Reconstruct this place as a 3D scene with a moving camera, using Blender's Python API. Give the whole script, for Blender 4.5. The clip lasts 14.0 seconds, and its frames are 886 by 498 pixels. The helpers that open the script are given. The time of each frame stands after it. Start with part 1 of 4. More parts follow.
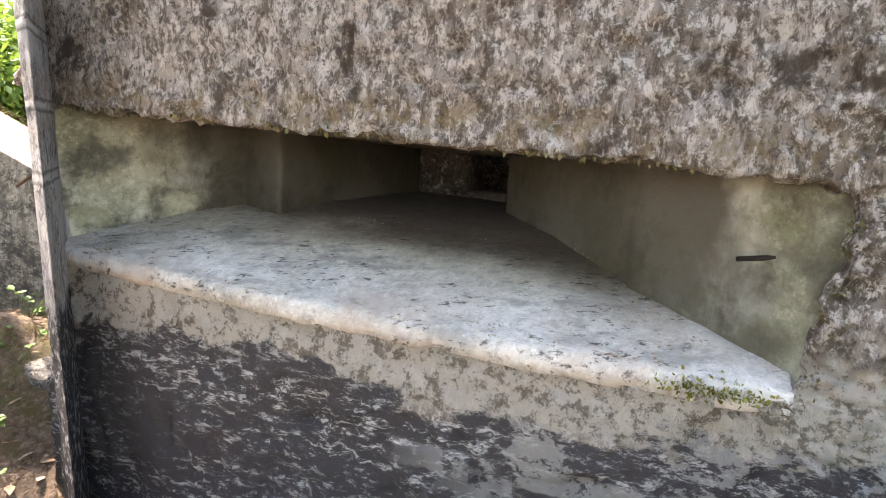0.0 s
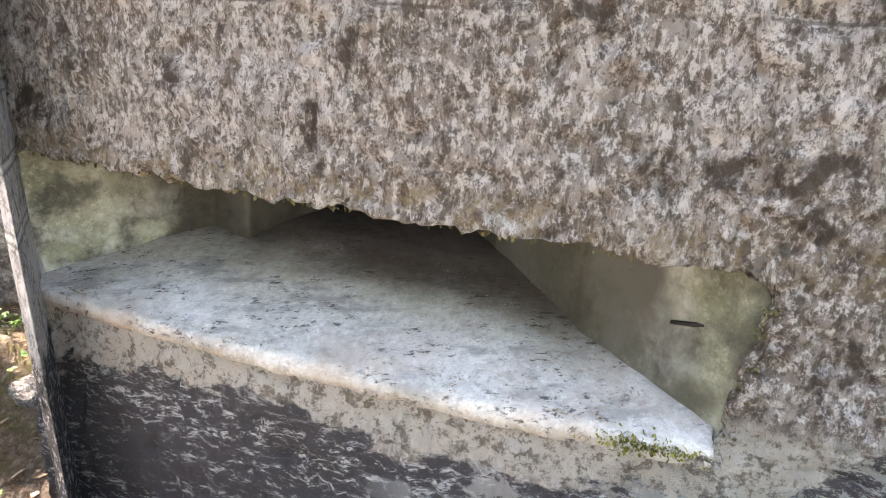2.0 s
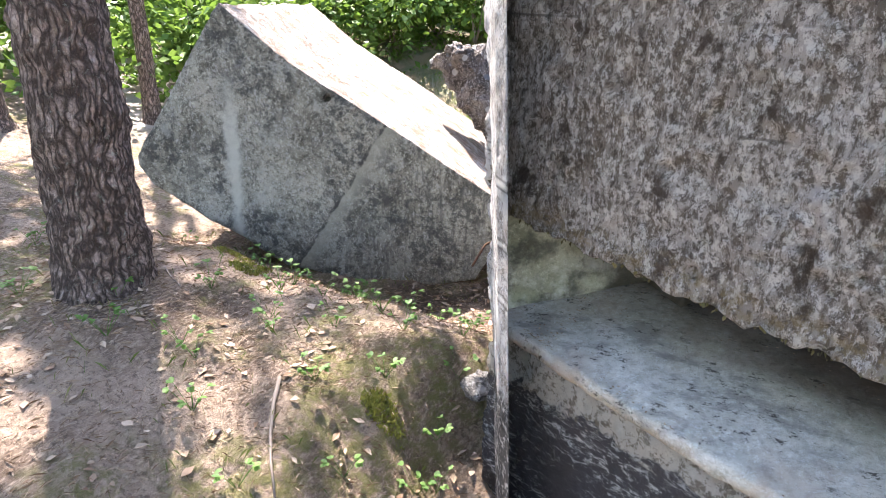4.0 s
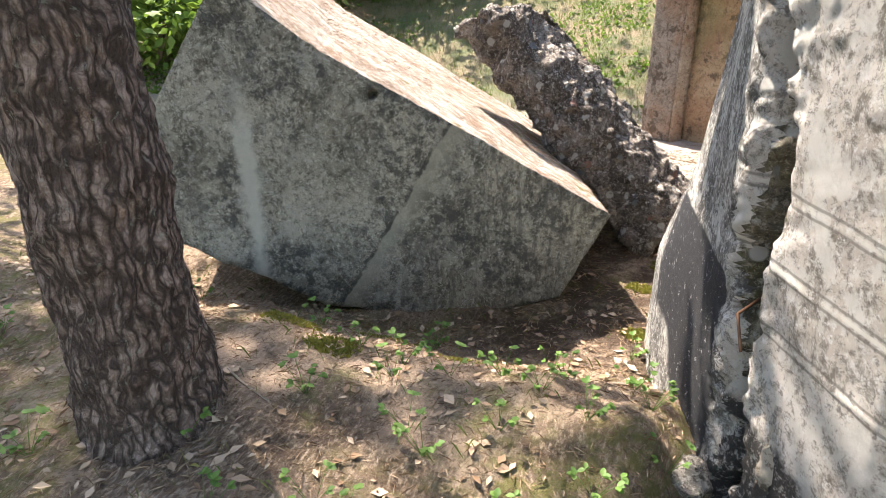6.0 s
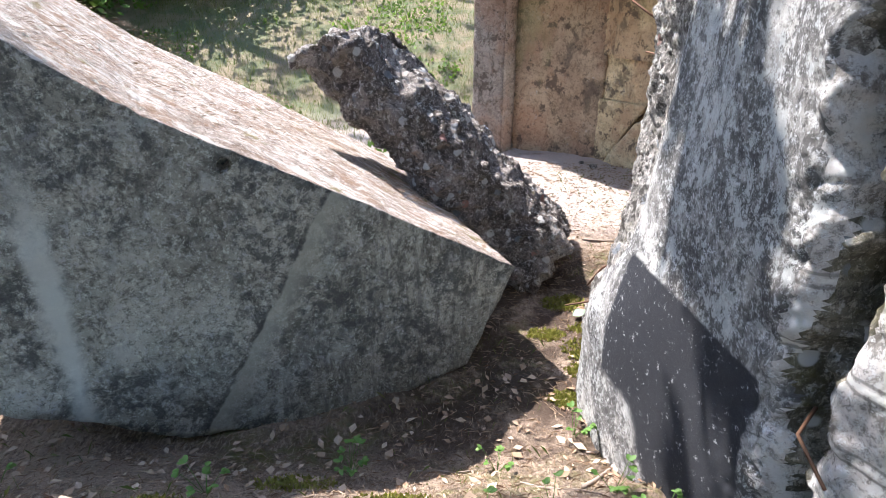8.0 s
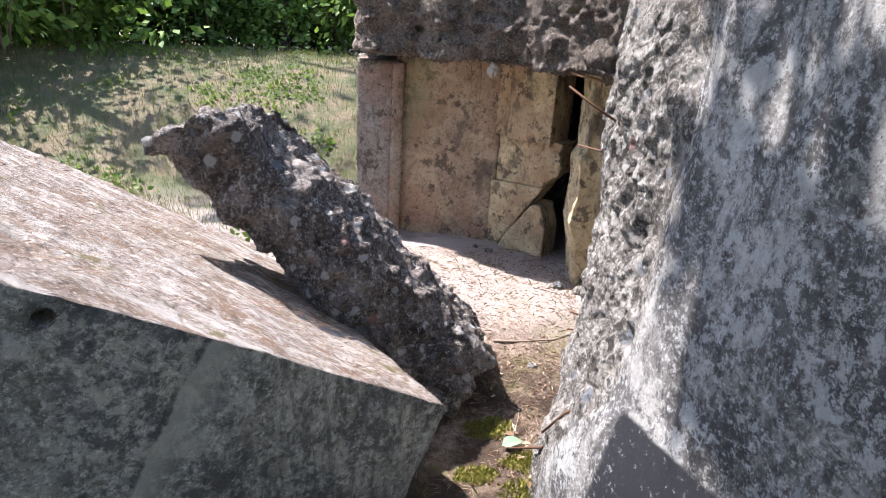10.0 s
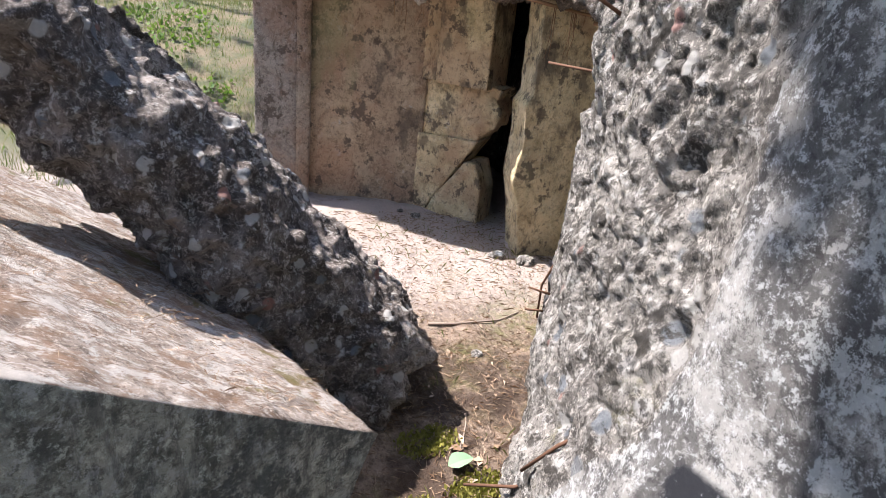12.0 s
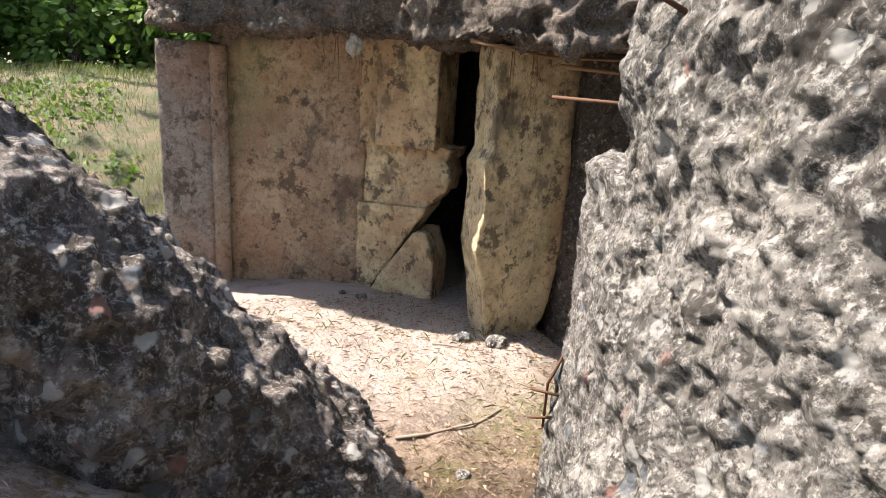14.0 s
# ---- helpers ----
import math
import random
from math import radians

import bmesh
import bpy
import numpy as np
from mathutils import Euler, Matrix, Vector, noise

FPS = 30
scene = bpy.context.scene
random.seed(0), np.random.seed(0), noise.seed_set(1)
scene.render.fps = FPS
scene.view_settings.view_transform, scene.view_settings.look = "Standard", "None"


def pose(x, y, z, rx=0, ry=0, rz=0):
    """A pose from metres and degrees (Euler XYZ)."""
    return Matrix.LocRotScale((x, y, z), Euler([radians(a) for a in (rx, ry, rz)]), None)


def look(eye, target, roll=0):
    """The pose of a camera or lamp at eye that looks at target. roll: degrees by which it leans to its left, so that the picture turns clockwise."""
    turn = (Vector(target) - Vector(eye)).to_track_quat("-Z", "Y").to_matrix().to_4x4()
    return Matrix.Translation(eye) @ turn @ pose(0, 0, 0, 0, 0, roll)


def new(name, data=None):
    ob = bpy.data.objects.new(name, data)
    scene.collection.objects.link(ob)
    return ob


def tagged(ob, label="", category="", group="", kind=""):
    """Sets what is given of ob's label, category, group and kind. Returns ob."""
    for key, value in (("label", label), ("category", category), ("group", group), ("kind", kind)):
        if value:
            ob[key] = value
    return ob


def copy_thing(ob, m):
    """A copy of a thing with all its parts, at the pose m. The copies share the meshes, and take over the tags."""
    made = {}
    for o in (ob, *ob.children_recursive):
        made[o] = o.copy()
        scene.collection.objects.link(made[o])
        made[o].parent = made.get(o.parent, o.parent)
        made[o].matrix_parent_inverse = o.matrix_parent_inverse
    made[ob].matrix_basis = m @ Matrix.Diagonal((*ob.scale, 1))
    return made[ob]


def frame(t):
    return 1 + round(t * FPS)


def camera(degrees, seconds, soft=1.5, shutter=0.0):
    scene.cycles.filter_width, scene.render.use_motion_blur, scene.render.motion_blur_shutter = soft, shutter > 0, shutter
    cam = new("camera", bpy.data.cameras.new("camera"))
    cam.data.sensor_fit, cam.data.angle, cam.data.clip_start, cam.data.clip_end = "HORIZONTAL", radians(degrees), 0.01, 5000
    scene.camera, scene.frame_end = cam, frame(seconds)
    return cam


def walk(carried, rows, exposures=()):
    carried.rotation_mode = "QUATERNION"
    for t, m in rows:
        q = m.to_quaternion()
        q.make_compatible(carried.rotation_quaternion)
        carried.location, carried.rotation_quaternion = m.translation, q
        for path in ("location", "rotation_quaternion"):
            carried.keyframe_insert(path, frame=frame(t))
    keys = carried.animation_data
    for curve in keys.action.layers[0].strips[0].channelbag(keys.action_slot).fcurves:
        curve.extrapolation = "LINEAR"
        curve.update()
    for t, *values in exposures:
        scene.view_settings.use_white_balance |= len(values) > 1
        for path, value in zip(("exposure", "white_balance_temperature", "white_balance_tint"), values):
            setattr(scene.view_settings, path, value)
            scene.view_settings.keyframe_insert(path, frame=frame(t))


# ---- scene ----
cam = camera(69.6, 14.0, soft=0.8)
METRES, EYE, TILT, LEAN, TURN = 6.25, 1.19, 0.0, 0.0, 0.0
EXPOSURES = [(0.0, 3.38, 7700, 20), (1.0, 3.5, 7600, 20), (2.0, 3.55, 7500, 20), (3.0, 3.4, 7200, 18), (4.2, 2.75, 6500, 17), (6.3, 2.35, 7300, 12), (6.9, 2.35, 7300, 12), (7.5, 2.25, 6500, 11), (8.2, 2.18, 6100, 14),
             (11.0, 1.87, 6200, 16), (12.5, 1.88, 6400, 14), (14.0, 1.95, 6800, 12)]
ROWS = [
    (0.0, 0.0, 0.0, 0.0, 0.58, -8.96, -3.68),
    (0.5, 0.0025, 0.002, -0.0033, -2.57, -10.2, -2.69),
    (1.0, 0.0018, 0.0031, -0.0045, -2.71, -10.48, -3.69),
    (1.5, 0.0011, 0.0022, 0.0081, -1.56, -11.64, -3.12),
    (2.0, -0.001, -0.0071, 0.0612, -2.4, -15.49, -3.31),
    (2.5, -0.0032, -0.0189, 0.1166, -0.99, -18.75, -5.73),
    (3.0, -0.013, -0.0291, 0.1423, 1.68, -18.47, -5.32),
    (3.5, -0.0289, -0.0264, 0.1411, 11.94, -20.8, -5.65),
    (4.0, -0.0561, -0.0189, 0.1344, 29.51, -21.3, -1.68),
    (4.2, -0.0747, -0.0235, 0.1406, 31.1, -21.71, -3.35),
    (6.3, -0.3048, 0.0598, 0.1498, 16.11, -26.54, 0.98),
    (6.5, -0.3177, 0.0579, 0.1598, 12.46, -27.21, -1.15),
    (7.0, -0.3468, 0.0903, 0.1567, 10.27, -29.18, -0.63),
    (7.5, -0.367, 0.1304, 0.1655, 6.57, -26.27, 1.4),
    (8.0, -0.3844, 0.1627, 0.1625, 0.01, -26.5, 0.01),
    (8.5, -0.4021, 0.1963, 0.1691, -6.2, -25.52, -2.28),
    (8.7, -0.4061, 0.2118, 0.1707, -7.71, -22.54, -2.59),
    (10.8, -0.4192, 0.3298, 0.1408, -16.09, -20.61, -3.0),
    (11.0, -0.41, 0.3439, 0.1344, -17.35, -22.22, -3.17),
    (11.5, -0.4001, 0.3706, 0.1243, -16.99, -24.14, -4.11),
    (12.0, -0.392, 0.4104, 0.1025, -19.21, -22.7, -5.8),
    (12.5, -0.3822, 0.44, 0.1009, -21.76, -21.38, -3.17),
    (13.0, -0.3676, 0.4667, 0.0912, -19.14, -18.98, -1.21),
    (13.5, -0.3688, 0.4895, 0.081, -21.4, -16.23, -3.64),
    (14.0, -0.3752, 0.5177, 0.0759, -26.52, -16.11, -3.93),
]
walk(cam, [(t, pose(0, 0, EYE, TILT, LEAN, TURN) @ pose(METRES * x, METRES * y, METRES * z, 90 + pitch, roll, yaw)) for t, x, y, z, yaw, pitch, roll in ROWS],
     exposures=EXPOSURES)

# ---------------------------------------------------------------- light
SUN_AZ = math.atan2(0.58, -0.815)          # towards the sun, from +x
SUN_EL = radians(57)
world = bpy.data.worlds.new("world")
scene.world = world
world.use_nodes = True
wn = world.node_tree.nodes
sky = wn.new("ShaderNodeTexSky")
sky.sky_type = "NISHITA"
sky.sun_disc = False
sky.sun_elevation = SUN_EL
sky.sun_rotation = math.pi / 2 - SUN_AZ
world.node_tree.links.new(sky.outputs[0], wn["Background"].inputs[0])
wn["Background"].inputs[1].default_value = 0.15
sun_data = bpy.data.lights.new("sun", "SUN")
sun_data.energy, sun_data.angle, sun_data.color = 4.5, radians(0.6), (1.0, 0.95, 0.88)
sun = new("sun", sun_data)
sd = Vector((math.cos(SUN_AZ) * math.cos(SUN_EL), math.sin(SUN_AZ) * math.cos(SUN_EL), math.sin(SUN_EL)))
sun.matrix_world = look(sd * 30, (0, 0, 0))


# ---------------------------------------------------------------- materials
class Nodes:
    """A small builder of node trees in world-sized object coordinates."""

    def __init__(self, name, rough=0.9, metal=0.0):
        self.mat = bpy.data.materials.new(name)
        self.mat.use_nodes = True
        self.t = self.mat.node_tree
        self.b = self.t.nodes["Principled BSDF"]
        self.b.inputs["Roughness"].default_value = rough
        self.b.inputs["Metallic"].default_value = metal
        self.b.inputs["Specular IOR Level"].default_value = 0.3
        self.co = self.t.nodes.new("ShaderNodeTexCoord").outputs["Object"]

    def put(self, socket, value):
        if isinstance(value, bpy.types.NodeSocket):
            self.t.links.new(value, socket)
        elif value is not None:
            socket.default_value = value

    def scaled(self, scale, shift=(0, 0, 0), turn=(0, 0, 0)):
        n = self.t.nodes.new("ShaderNodeMapping")
        self.put(n.inputs[0], self.co)
        n.inputs["Scale"].default_value = scale
        n.inputs["Location"].default_value = shift
        n.inputs["Rotation"].default_value = turn
        return n.outputs[0]

    def noise(self, scale, detail=6, rough=0.6, co=None, distort=0.0):
        n = self.t.nodes.new("ShaderNodeTexNoise")
        self.put(n.inputs["Vector"], co or self.co)
        n.inputs["Scale"].default_value = scale
        n.inputs["Detail"].default_value = detail
        n.inputs["Roughness"].default_value = rough
        n.inputs["Distortion"].default_value = distort
        return n.outputs[0]

    def voronoi(self, scale, feature="F1", co=None):
        n = self.t.nodes.new("ShaderNodeTexVoronoi")
        n.feature = feature
        self.put(n.inputs["Vector"], co or self.co)
        n.inputs["Scale"].default_value = scale
        return n.outputs["Distance"]

    def ramp(self, fac, lo, hi):
        n = self.t.nodes.new("ShaderNodeMapRange")
        n.interpolation_type = "SMOOTHSTEP"
        self.put(n.inputs[0], fac)
        n.inputs[1].default_value, n.inputs[2].default_value = lo, hi
        return n.outputs[0]

    def mix(self, fac, a, b):
        n = self.t.nodes.new("ShaderNodeMix")
        n.data_type = "RGBA"
        self.put(n.inputs[0], fac)
        for s, v in ((n.inputs[6], a), (n.inputs[7], b)):
            self.put(s, (*v, 1.0) if isinstance(v, tuple) and len(v) == 3 else v)
        return n.outputs[2]

    def calc(self, op, a, b=0.0):
        n = self.t.nodes.new("ShaderNodeMath")
        n.operation = op
        self.put(n.inputs[0], a)
        self.put(n.inputs[1], b)
        return n.outputs[0]

    def axis(self, k):
        n = self.t.nodes.new("ShaderNodeSeparateXYZ")
        self.put(n.inputs[0], self.co)
        return n.outputs[k]

    def along(self, x, y, z, c):
        """x * X + y * Y + z * Z + c."""
        n = self.t.nodes.new("ShaderNodeVectorMath")
        n.operation = "DOT_PRODUCT"
        self.put(n.inputs[0], self.co)
        n.inputs[1].default_value = (x, y, z)
        return self.calc("ADD", n.outputs["Value"], c)

    def bump(self, height, strength, distance, after=None):
        n = self.t.nodes.new("ShaderNodeBump")
        self.put(n.inputs["Height"], height)
        n.inputs["Strength"].default_value = strength
        n.inputs["Distance"].default_value = distance
        if after:
            self.put(n.inputs["Normal"], after)
        return n.outputs[0]

    def done(self, colour, normal=None, rough=None):
        self.put(self.b.inputs["Base Color"], (*colour, 1.0) if isinstance(colour, tuple) else colour)
        if normal:
            self.put(self.b.inputs["Normal"], normal)
        if rough is not None:
            self.put(self.b.inputs["Roughness"], rough)
        return self.mat


def concrete(name, light, dark, stain=(0.05, 0.045, 0.045), amount=0.55, moss=0.0, grain=1.0, spots=0.3, extra=None, blotch=0.6, speckle=1.0):
    """Weathered concrete: two tones, blotches, dark stains, pale lichen spots, pits and moss."""
    k = Nodes(name)
    c = k.mix(k.ramp(k.noise(2.6, 7, 0.65), 0.36, 0.64), dark, light)
    streak = k.noise(4.5, 8, 0.72, k.scaled((1.6, 1.6, 0.9)), 0.4)
    c = k.mix(k.calc("MULTIPLY", k.ramp(streak, 1.0 - amount, 1.10 - amount), 0.75), c, stain)
    c = k.mix(k.calc("MULTIPLY", k.ramp(k.noise(13, 9, 0.78, None, 0.5), 0.51, 0.60), blotch), c, stain)
    c = k.mix(k.calc("MULTIPLY", k.ramp(k.noise(34, 8, 0.85), 0.50, 0.59), 0.75 * speckle), c, tuple(v * 0.33 for v in dark))
    c = k.mix(k.calc("MULTIPLY", k.ramp(k.noise(42, 8, 0.85, k.scaled((1, 1, 1), (5, 3, 2))), 0.52, 0.60), 0.75 * speckle), c, tuple(min(v * 1.6, 0.75) for v in light))
    pale = k.calc("MULTIPLY", k.ramp(k.noise(24, 8, 0.78), 0.54, 0.62), k.ramp(k.noise(2.2, 5, 0.65), 0.66 - spots, 0.76 - spots * 0.6))
    c = k.mix(k.calc("MULTIPLY", pale, 0.8), c, (0.56, 0.54, 0.51))
    if moss:
        c = k.mix(k.calc("MULTIPLY", k.ramp(k.noise(5.0, 7, 0.7, k.scaled((1, 1, 1), (9, 1, 4))), 0.66 - moss * 0.2, 0.76), 0.8), c, (0.13, 0.115, 0.03))
    if extra:
        c = extra(k, c)
    pits = k.ramp(k.voronoi(42), 0.05, 0.30)
    n = k.bump(pits, 0.45 * grain, 0.008)
    n = k.bump(k.noise(75, 8, 0.88), 1.0 * min(grain, 1.0), 0.014 * min(grain, 1.6), n)
    n = k.bump(k.noise(16, 8, 0.8), 0.8 * min(grain, 1.0), 0.022 * min(grain, 1.2), n)
    return k.done(c, n)


def front_marks(k, c):
    """Bitumen stain and pale specks under the sill of the firing wall, a pale wash band above it."""
    z = k.axis(2)
    wob = k.calc("MULTIPLY", k.calc("SUBTRACT", k.noise(3.4, 9, 0.72, k.scaled((0.8, 0.8, 1.2))), 0.5), 0.55)
    u = k.along(0.931, -0.365, 0.0, 2.019)
    climb = k.calc("MULTIPLY", k.calc("MAXIMUM", k.calc("SUBTRACT", u, 2.38), 0.0), 0.85)
    low = k.ramp(k.calc("SUBTRACT", k.calc("ADD", z, wob), climb), 0.575, 0.545)
    speck = k.ramp(k.noise(26, 10, 0.85, k.scaled((0.6, 0.6, 1.7))), 0.52, 0.58)
    speck = k.calc("MULTIPLY", speck, k.ramp(k.noise(3.0, 6, 0.7, k.scaled((0.5, 0.5, 2.2), (2, 5, 1))), 0.32, 0.56))
    tar = k.mix(speck, (0.080, 0.071, 0.069), (0.68, 0.65, 0.61))
    bare = k.calc("MULTIPLY", k.ramp(k.noise(7, 9, 0.75, k.scaled((0.8, 0.8, 1.2), (4, 7, 1))), 0.525, 0.55), k.ramp(u, 1.35, 1.75))
    strip = k.calc("MULTIPLY", k.ramp(k.calc("ABSOLUTE", k.calc("SUBTRACT", k.calc("ADD", z, k.calc("MULTIPLY", wob, 0.06)), 0.405)), 0.036, 0.028), k.calc("MULTIPLY", k.ramp(u, 1.25, 1.6), k.ramp(k.noise(5, 8, 0.75), 0.44, 0.5)))
    tar = k.mix(k.calc("MULTIPLY", k.calc("MAXIMUM", bare, strip), 0.62), tar, (0.55, 0.52, 0.475))
    band = k.ramp(k.calc("ABSOLUTE", k.calc("SUBTRACT", z, 0.67)), 0.17, 0.10)
    flecks = k.ramp(k.noise(20, 9, 0.82), 0.50, 0.56)
    pale = k.mix(flecks, (0.60, 0.545, 0.46), (0.20, 0.165, 0.12))
    c = k.mix(k.calc("MULTIPLY", band, 0.85), c, pale)
    rise = k.calc("ADD", z, k.calc("MULTIPLY", k.noise(2, 3, 0.5), 0.03))
    for h in (1.735, 2.01, 0.53, 0.40):
        joint = k.calc("MULTIPLY", k.ramp(k.calc("ABSOLUTE", k.calc("SUBTRACT", rise, h)), 0.006, 0.002), k.ramp(k.noise(3, 6, 0.7), 0.46, 0.56))
        c = k.mix(k.calc("MULTIPLY", joint, 0.7), c, (0.10, 0.08, 0.062))
    return k.mix(low, c, tar)


def slab_marks(k, c):
    """A pale run of lime and a diagonal casting seam on the tilted block, with black lichen between."""
    lichen = k.calc("MULTIPLY", k.ramp(k.noise(11, 8, 0.8), 0.46, 0.56), k.ramp(k.noise(1.5, 3, 0.5, k.scaled((1, 1, 1), (0.3, 0.2, 0.9))), 0.42, 0.58))
    c = k.mix(k.calc("MULTIPLY", lichen, 0.8), c, (0.06, 0.063, 0.063))
    c = k.mix(k.calc("MULTIPLY", k.ramp(k.noise(6, 7, 0.75, k.scaled((1, 1, 1), (4, 0, 2))), 0.55, 0.66), 0.6), c, (0.50, 0.49, 0.44))
    wob = k.calc("MULTIPLY", k.calc("SUBTRACT", k.noise(5, 6, 0.65), 0.5), 0.16)
    run = k.calc("ABSOLUTE", k.along(1.0, 0.0, 0.0, 3.925))
    pale = k.calc("MULTIPLY", k.ramp(k.calc("ADD", run, wob), 0.075, 0.015), k.ramp(k.axis(2), 1.65, 1.0))
    c = k.mix(k.calc("MULTIPLY", pale, 0.9), c, (0.66, 0.66, 0.59))
    seam = k.calc("ADD", k.along(0.871, 0.0, -0.491, 3.10), k.calc("MULTIPLY", wob, 0.55))
    right = k.calc("MULTIPLY", k.ramp(seam, 0.15, 0.0), k.ramp(seam, -0.01, 0.006))
    c = k.mix(k.calc("MULTIPLY", right, 0.75), c, (0.47, 0.45, 0.37))
    line = k.ramp(k.calc("ABSOLUTE", k.calc("ADD", seam, 0.012)), 0.016, 0.004)
    c = k.mix(k.calc("MULTIPLY", k.calc("MULTIPLY", line, k.ramp(k.noise(8, 6, 0.7), 0.4, 0.55)), 0.7), c, (0.07, 0.068, 0.06))
    streaks = k.noise(9, 7, 0.75, k.scaled((2.4, 2.4, 0.5), (0, 0, 0), (0, 0.5, 0)))
    beyond = k.calc("MULTIPLY", k.ramp(streaks, 0.48, 0.6), k.ramp(seam, 0.1, 0.3))
    return k.mix(k.calc("MULTIPLY", beyond, 0.6), c, (0.10, 0.097, 0.09))


def flank_marks(k, c):
    """A patch of black bitumen coat on the lower flank, with a diagonal upper edge and pale specks."""
    wob = k.calc("MULTIPLY", k.calc("SUBTRACT", k.noise(9, 8, 0.75), 0.5), 0.07)
    z = k.axis(2)
    top = k.ramp(k.calc("ADD", z, k.calc("MULTIPLY", wob, 0.35)), 1.07, 1.05)
    far = k.ramp(k.calc("ADD", k.along(0, 1.0, 0.05, -3.33), wob), 0.02, 0.0)
    near = k.ramp(k.calc("ADD", k.along(0, 1.0, 0.0, -2.46), wob), 0.0, 0.02)
    m = k.calc("MULTIPLY", k.calc("MULTIPLY", top, far), near)
    bare = k.calc("MULTIPLY", k.ramp(k.calc("ADD", k.along(0, 1.0, -0.6, -2.78), wob), -0.02, 0.06), k.ramp(k.calc("ADD", z, wob), 0.50, 0.44))
    m = k.calc("MULTIPLY", m, k.calc("SUBTRACT", 1.0, bare))
    lichen = k.calc("MULTIPLY", k.ramp(k.noise(8, 10, 0.8, k.scaled((1, 1, 0.8), (3, 8, 5))), 0.53, 0.56), k.ramp(k.noise(1.6, 4, 0.6, k.scaled((1, 1, 1), (7, 1, 2))), 0.40, 0.56))
    c = k.mix(k.calc("MULTIPLY", lichen, 0.7), c, (0.60, 0.61, 0.59))
    tar = k.mix(k.ramp(k.noise(30, 8, 0.82), 0.58, 0.63), (0.030, 0.031, 0.037), (0.40, 0.40, 0.40))
    return k.mix(m, c, tar)


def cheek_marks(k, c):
    """Green algae, dark damp and lime wash in the firing slit, with its inner shade painted on."""
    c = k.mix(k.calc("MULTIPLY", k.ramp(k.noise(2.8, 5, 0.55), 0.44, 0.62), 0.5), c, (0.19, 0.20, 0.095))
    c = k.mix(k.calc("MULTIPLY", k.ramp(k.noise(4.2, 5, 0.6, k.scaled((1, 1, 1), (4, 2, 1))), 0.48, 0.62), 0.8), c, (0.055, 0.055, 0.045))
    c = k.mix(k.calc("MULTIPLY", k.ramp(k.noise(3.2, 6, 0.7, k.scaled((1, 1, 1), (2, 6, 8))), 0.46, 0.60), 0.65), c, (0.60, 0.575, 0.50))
    return slit_shade(k, c, -0.02, 0.21, (0.050, 0.042, 0.030))


def slit_shade(k, c, first, last, colour):
    """Painted shade that deepens towards the gun chamber, with a cloudy outline."""
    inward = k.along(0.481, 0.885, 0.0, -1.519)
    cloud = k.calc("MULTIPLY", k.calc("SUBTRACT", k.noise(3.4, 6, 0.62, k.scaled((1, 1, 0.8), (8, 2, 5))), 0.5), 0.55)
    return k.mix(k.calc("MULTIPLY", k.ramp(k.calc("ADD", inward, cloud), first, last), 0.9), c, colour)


def sill_marks(k, c):
    """Brown stains, a grey film and dark crumbs on the sill, with shade painted inwards."""
    c = k.mix(k.calc("MULTIPLY", k.ramp(k.noise(2.4, 6, 0.6, k.scaled((1, 1, 1), (1, 7, 0))), 0.46, 0.64), 0.45), c, (0.33, 0.24, 0.18))
    c = k.mix(k.calc("MULTIPLY", k.ramp(k.noise(5, 7, 0.7, k.scaled((0.6, 1.3, 1), (3, 2, 0))), 0.50, 0.62), 0.7), c, (0.20, 0.19, 0.17))
    crumbs = k.calc("MULTIPLY", k.ramp(k.noise(30, 7, 0.82, k.scaled((0.6, 1.1, 1))), 0.55, 0.60), k.ramp(k.noise(4, 6, 0.65), 0.42, 0.55))
    c = slit_shade(k, c, 0.05, 0.46, (0.085, 0.058, 0.041))
    return k.mix(k.calc("MULTIPLY", crumbs, 0.9), c, (0.05, 0.042, 0.036))


def wall_stains(k, c):
    """Rust-red and dark damp stains with soft outlines."""
    c = k.mix(k.calc("MULTIPLY", k.ramp(k.noise(1.9, 6, 0.62, k.scaled((1, 1, 0.8), (2, 3, 5))), 0.48, 0.62), 0.5), c, (0.34, 0.19, 0.12))
    c = k.mix(k.calc("MULTIPLY", k.ramp(k.noise(2.6, 7, 0.7, k.scaled((1, 1, 0.7), (7, 3, 1))), 0.54, 0.64), 0.75), c, (0.10, 0.078, 0.06))
    c = k.mix(k.calc("MULTIPLY", k.ramp(k.noise(7, 6, 0.7, k.scaled((1, 1, 1), (1, 8, 3))), 0.56, 0.61), 0.8), c, (0.085, 0.065, 0.05))
    c = k.mix(k.calc("MULTIPLY", k.ramp(k.noise(22, 8, 0.8, k.scaled((1, 1, 1), (4, 4, 1))), 0.54, 0.60), 0.55), c, (0.09, 0.07, 0.052))
    return k.mix(k.calc("MULTIPLY", k.ramp(k.noise(1.3, 5, 0.6, k.scaled((1.5, 1.5, 0.4), (5, 5, 0))), 0.55, 0.68), 0.4), c, (0.24, 0.25, 0.12))


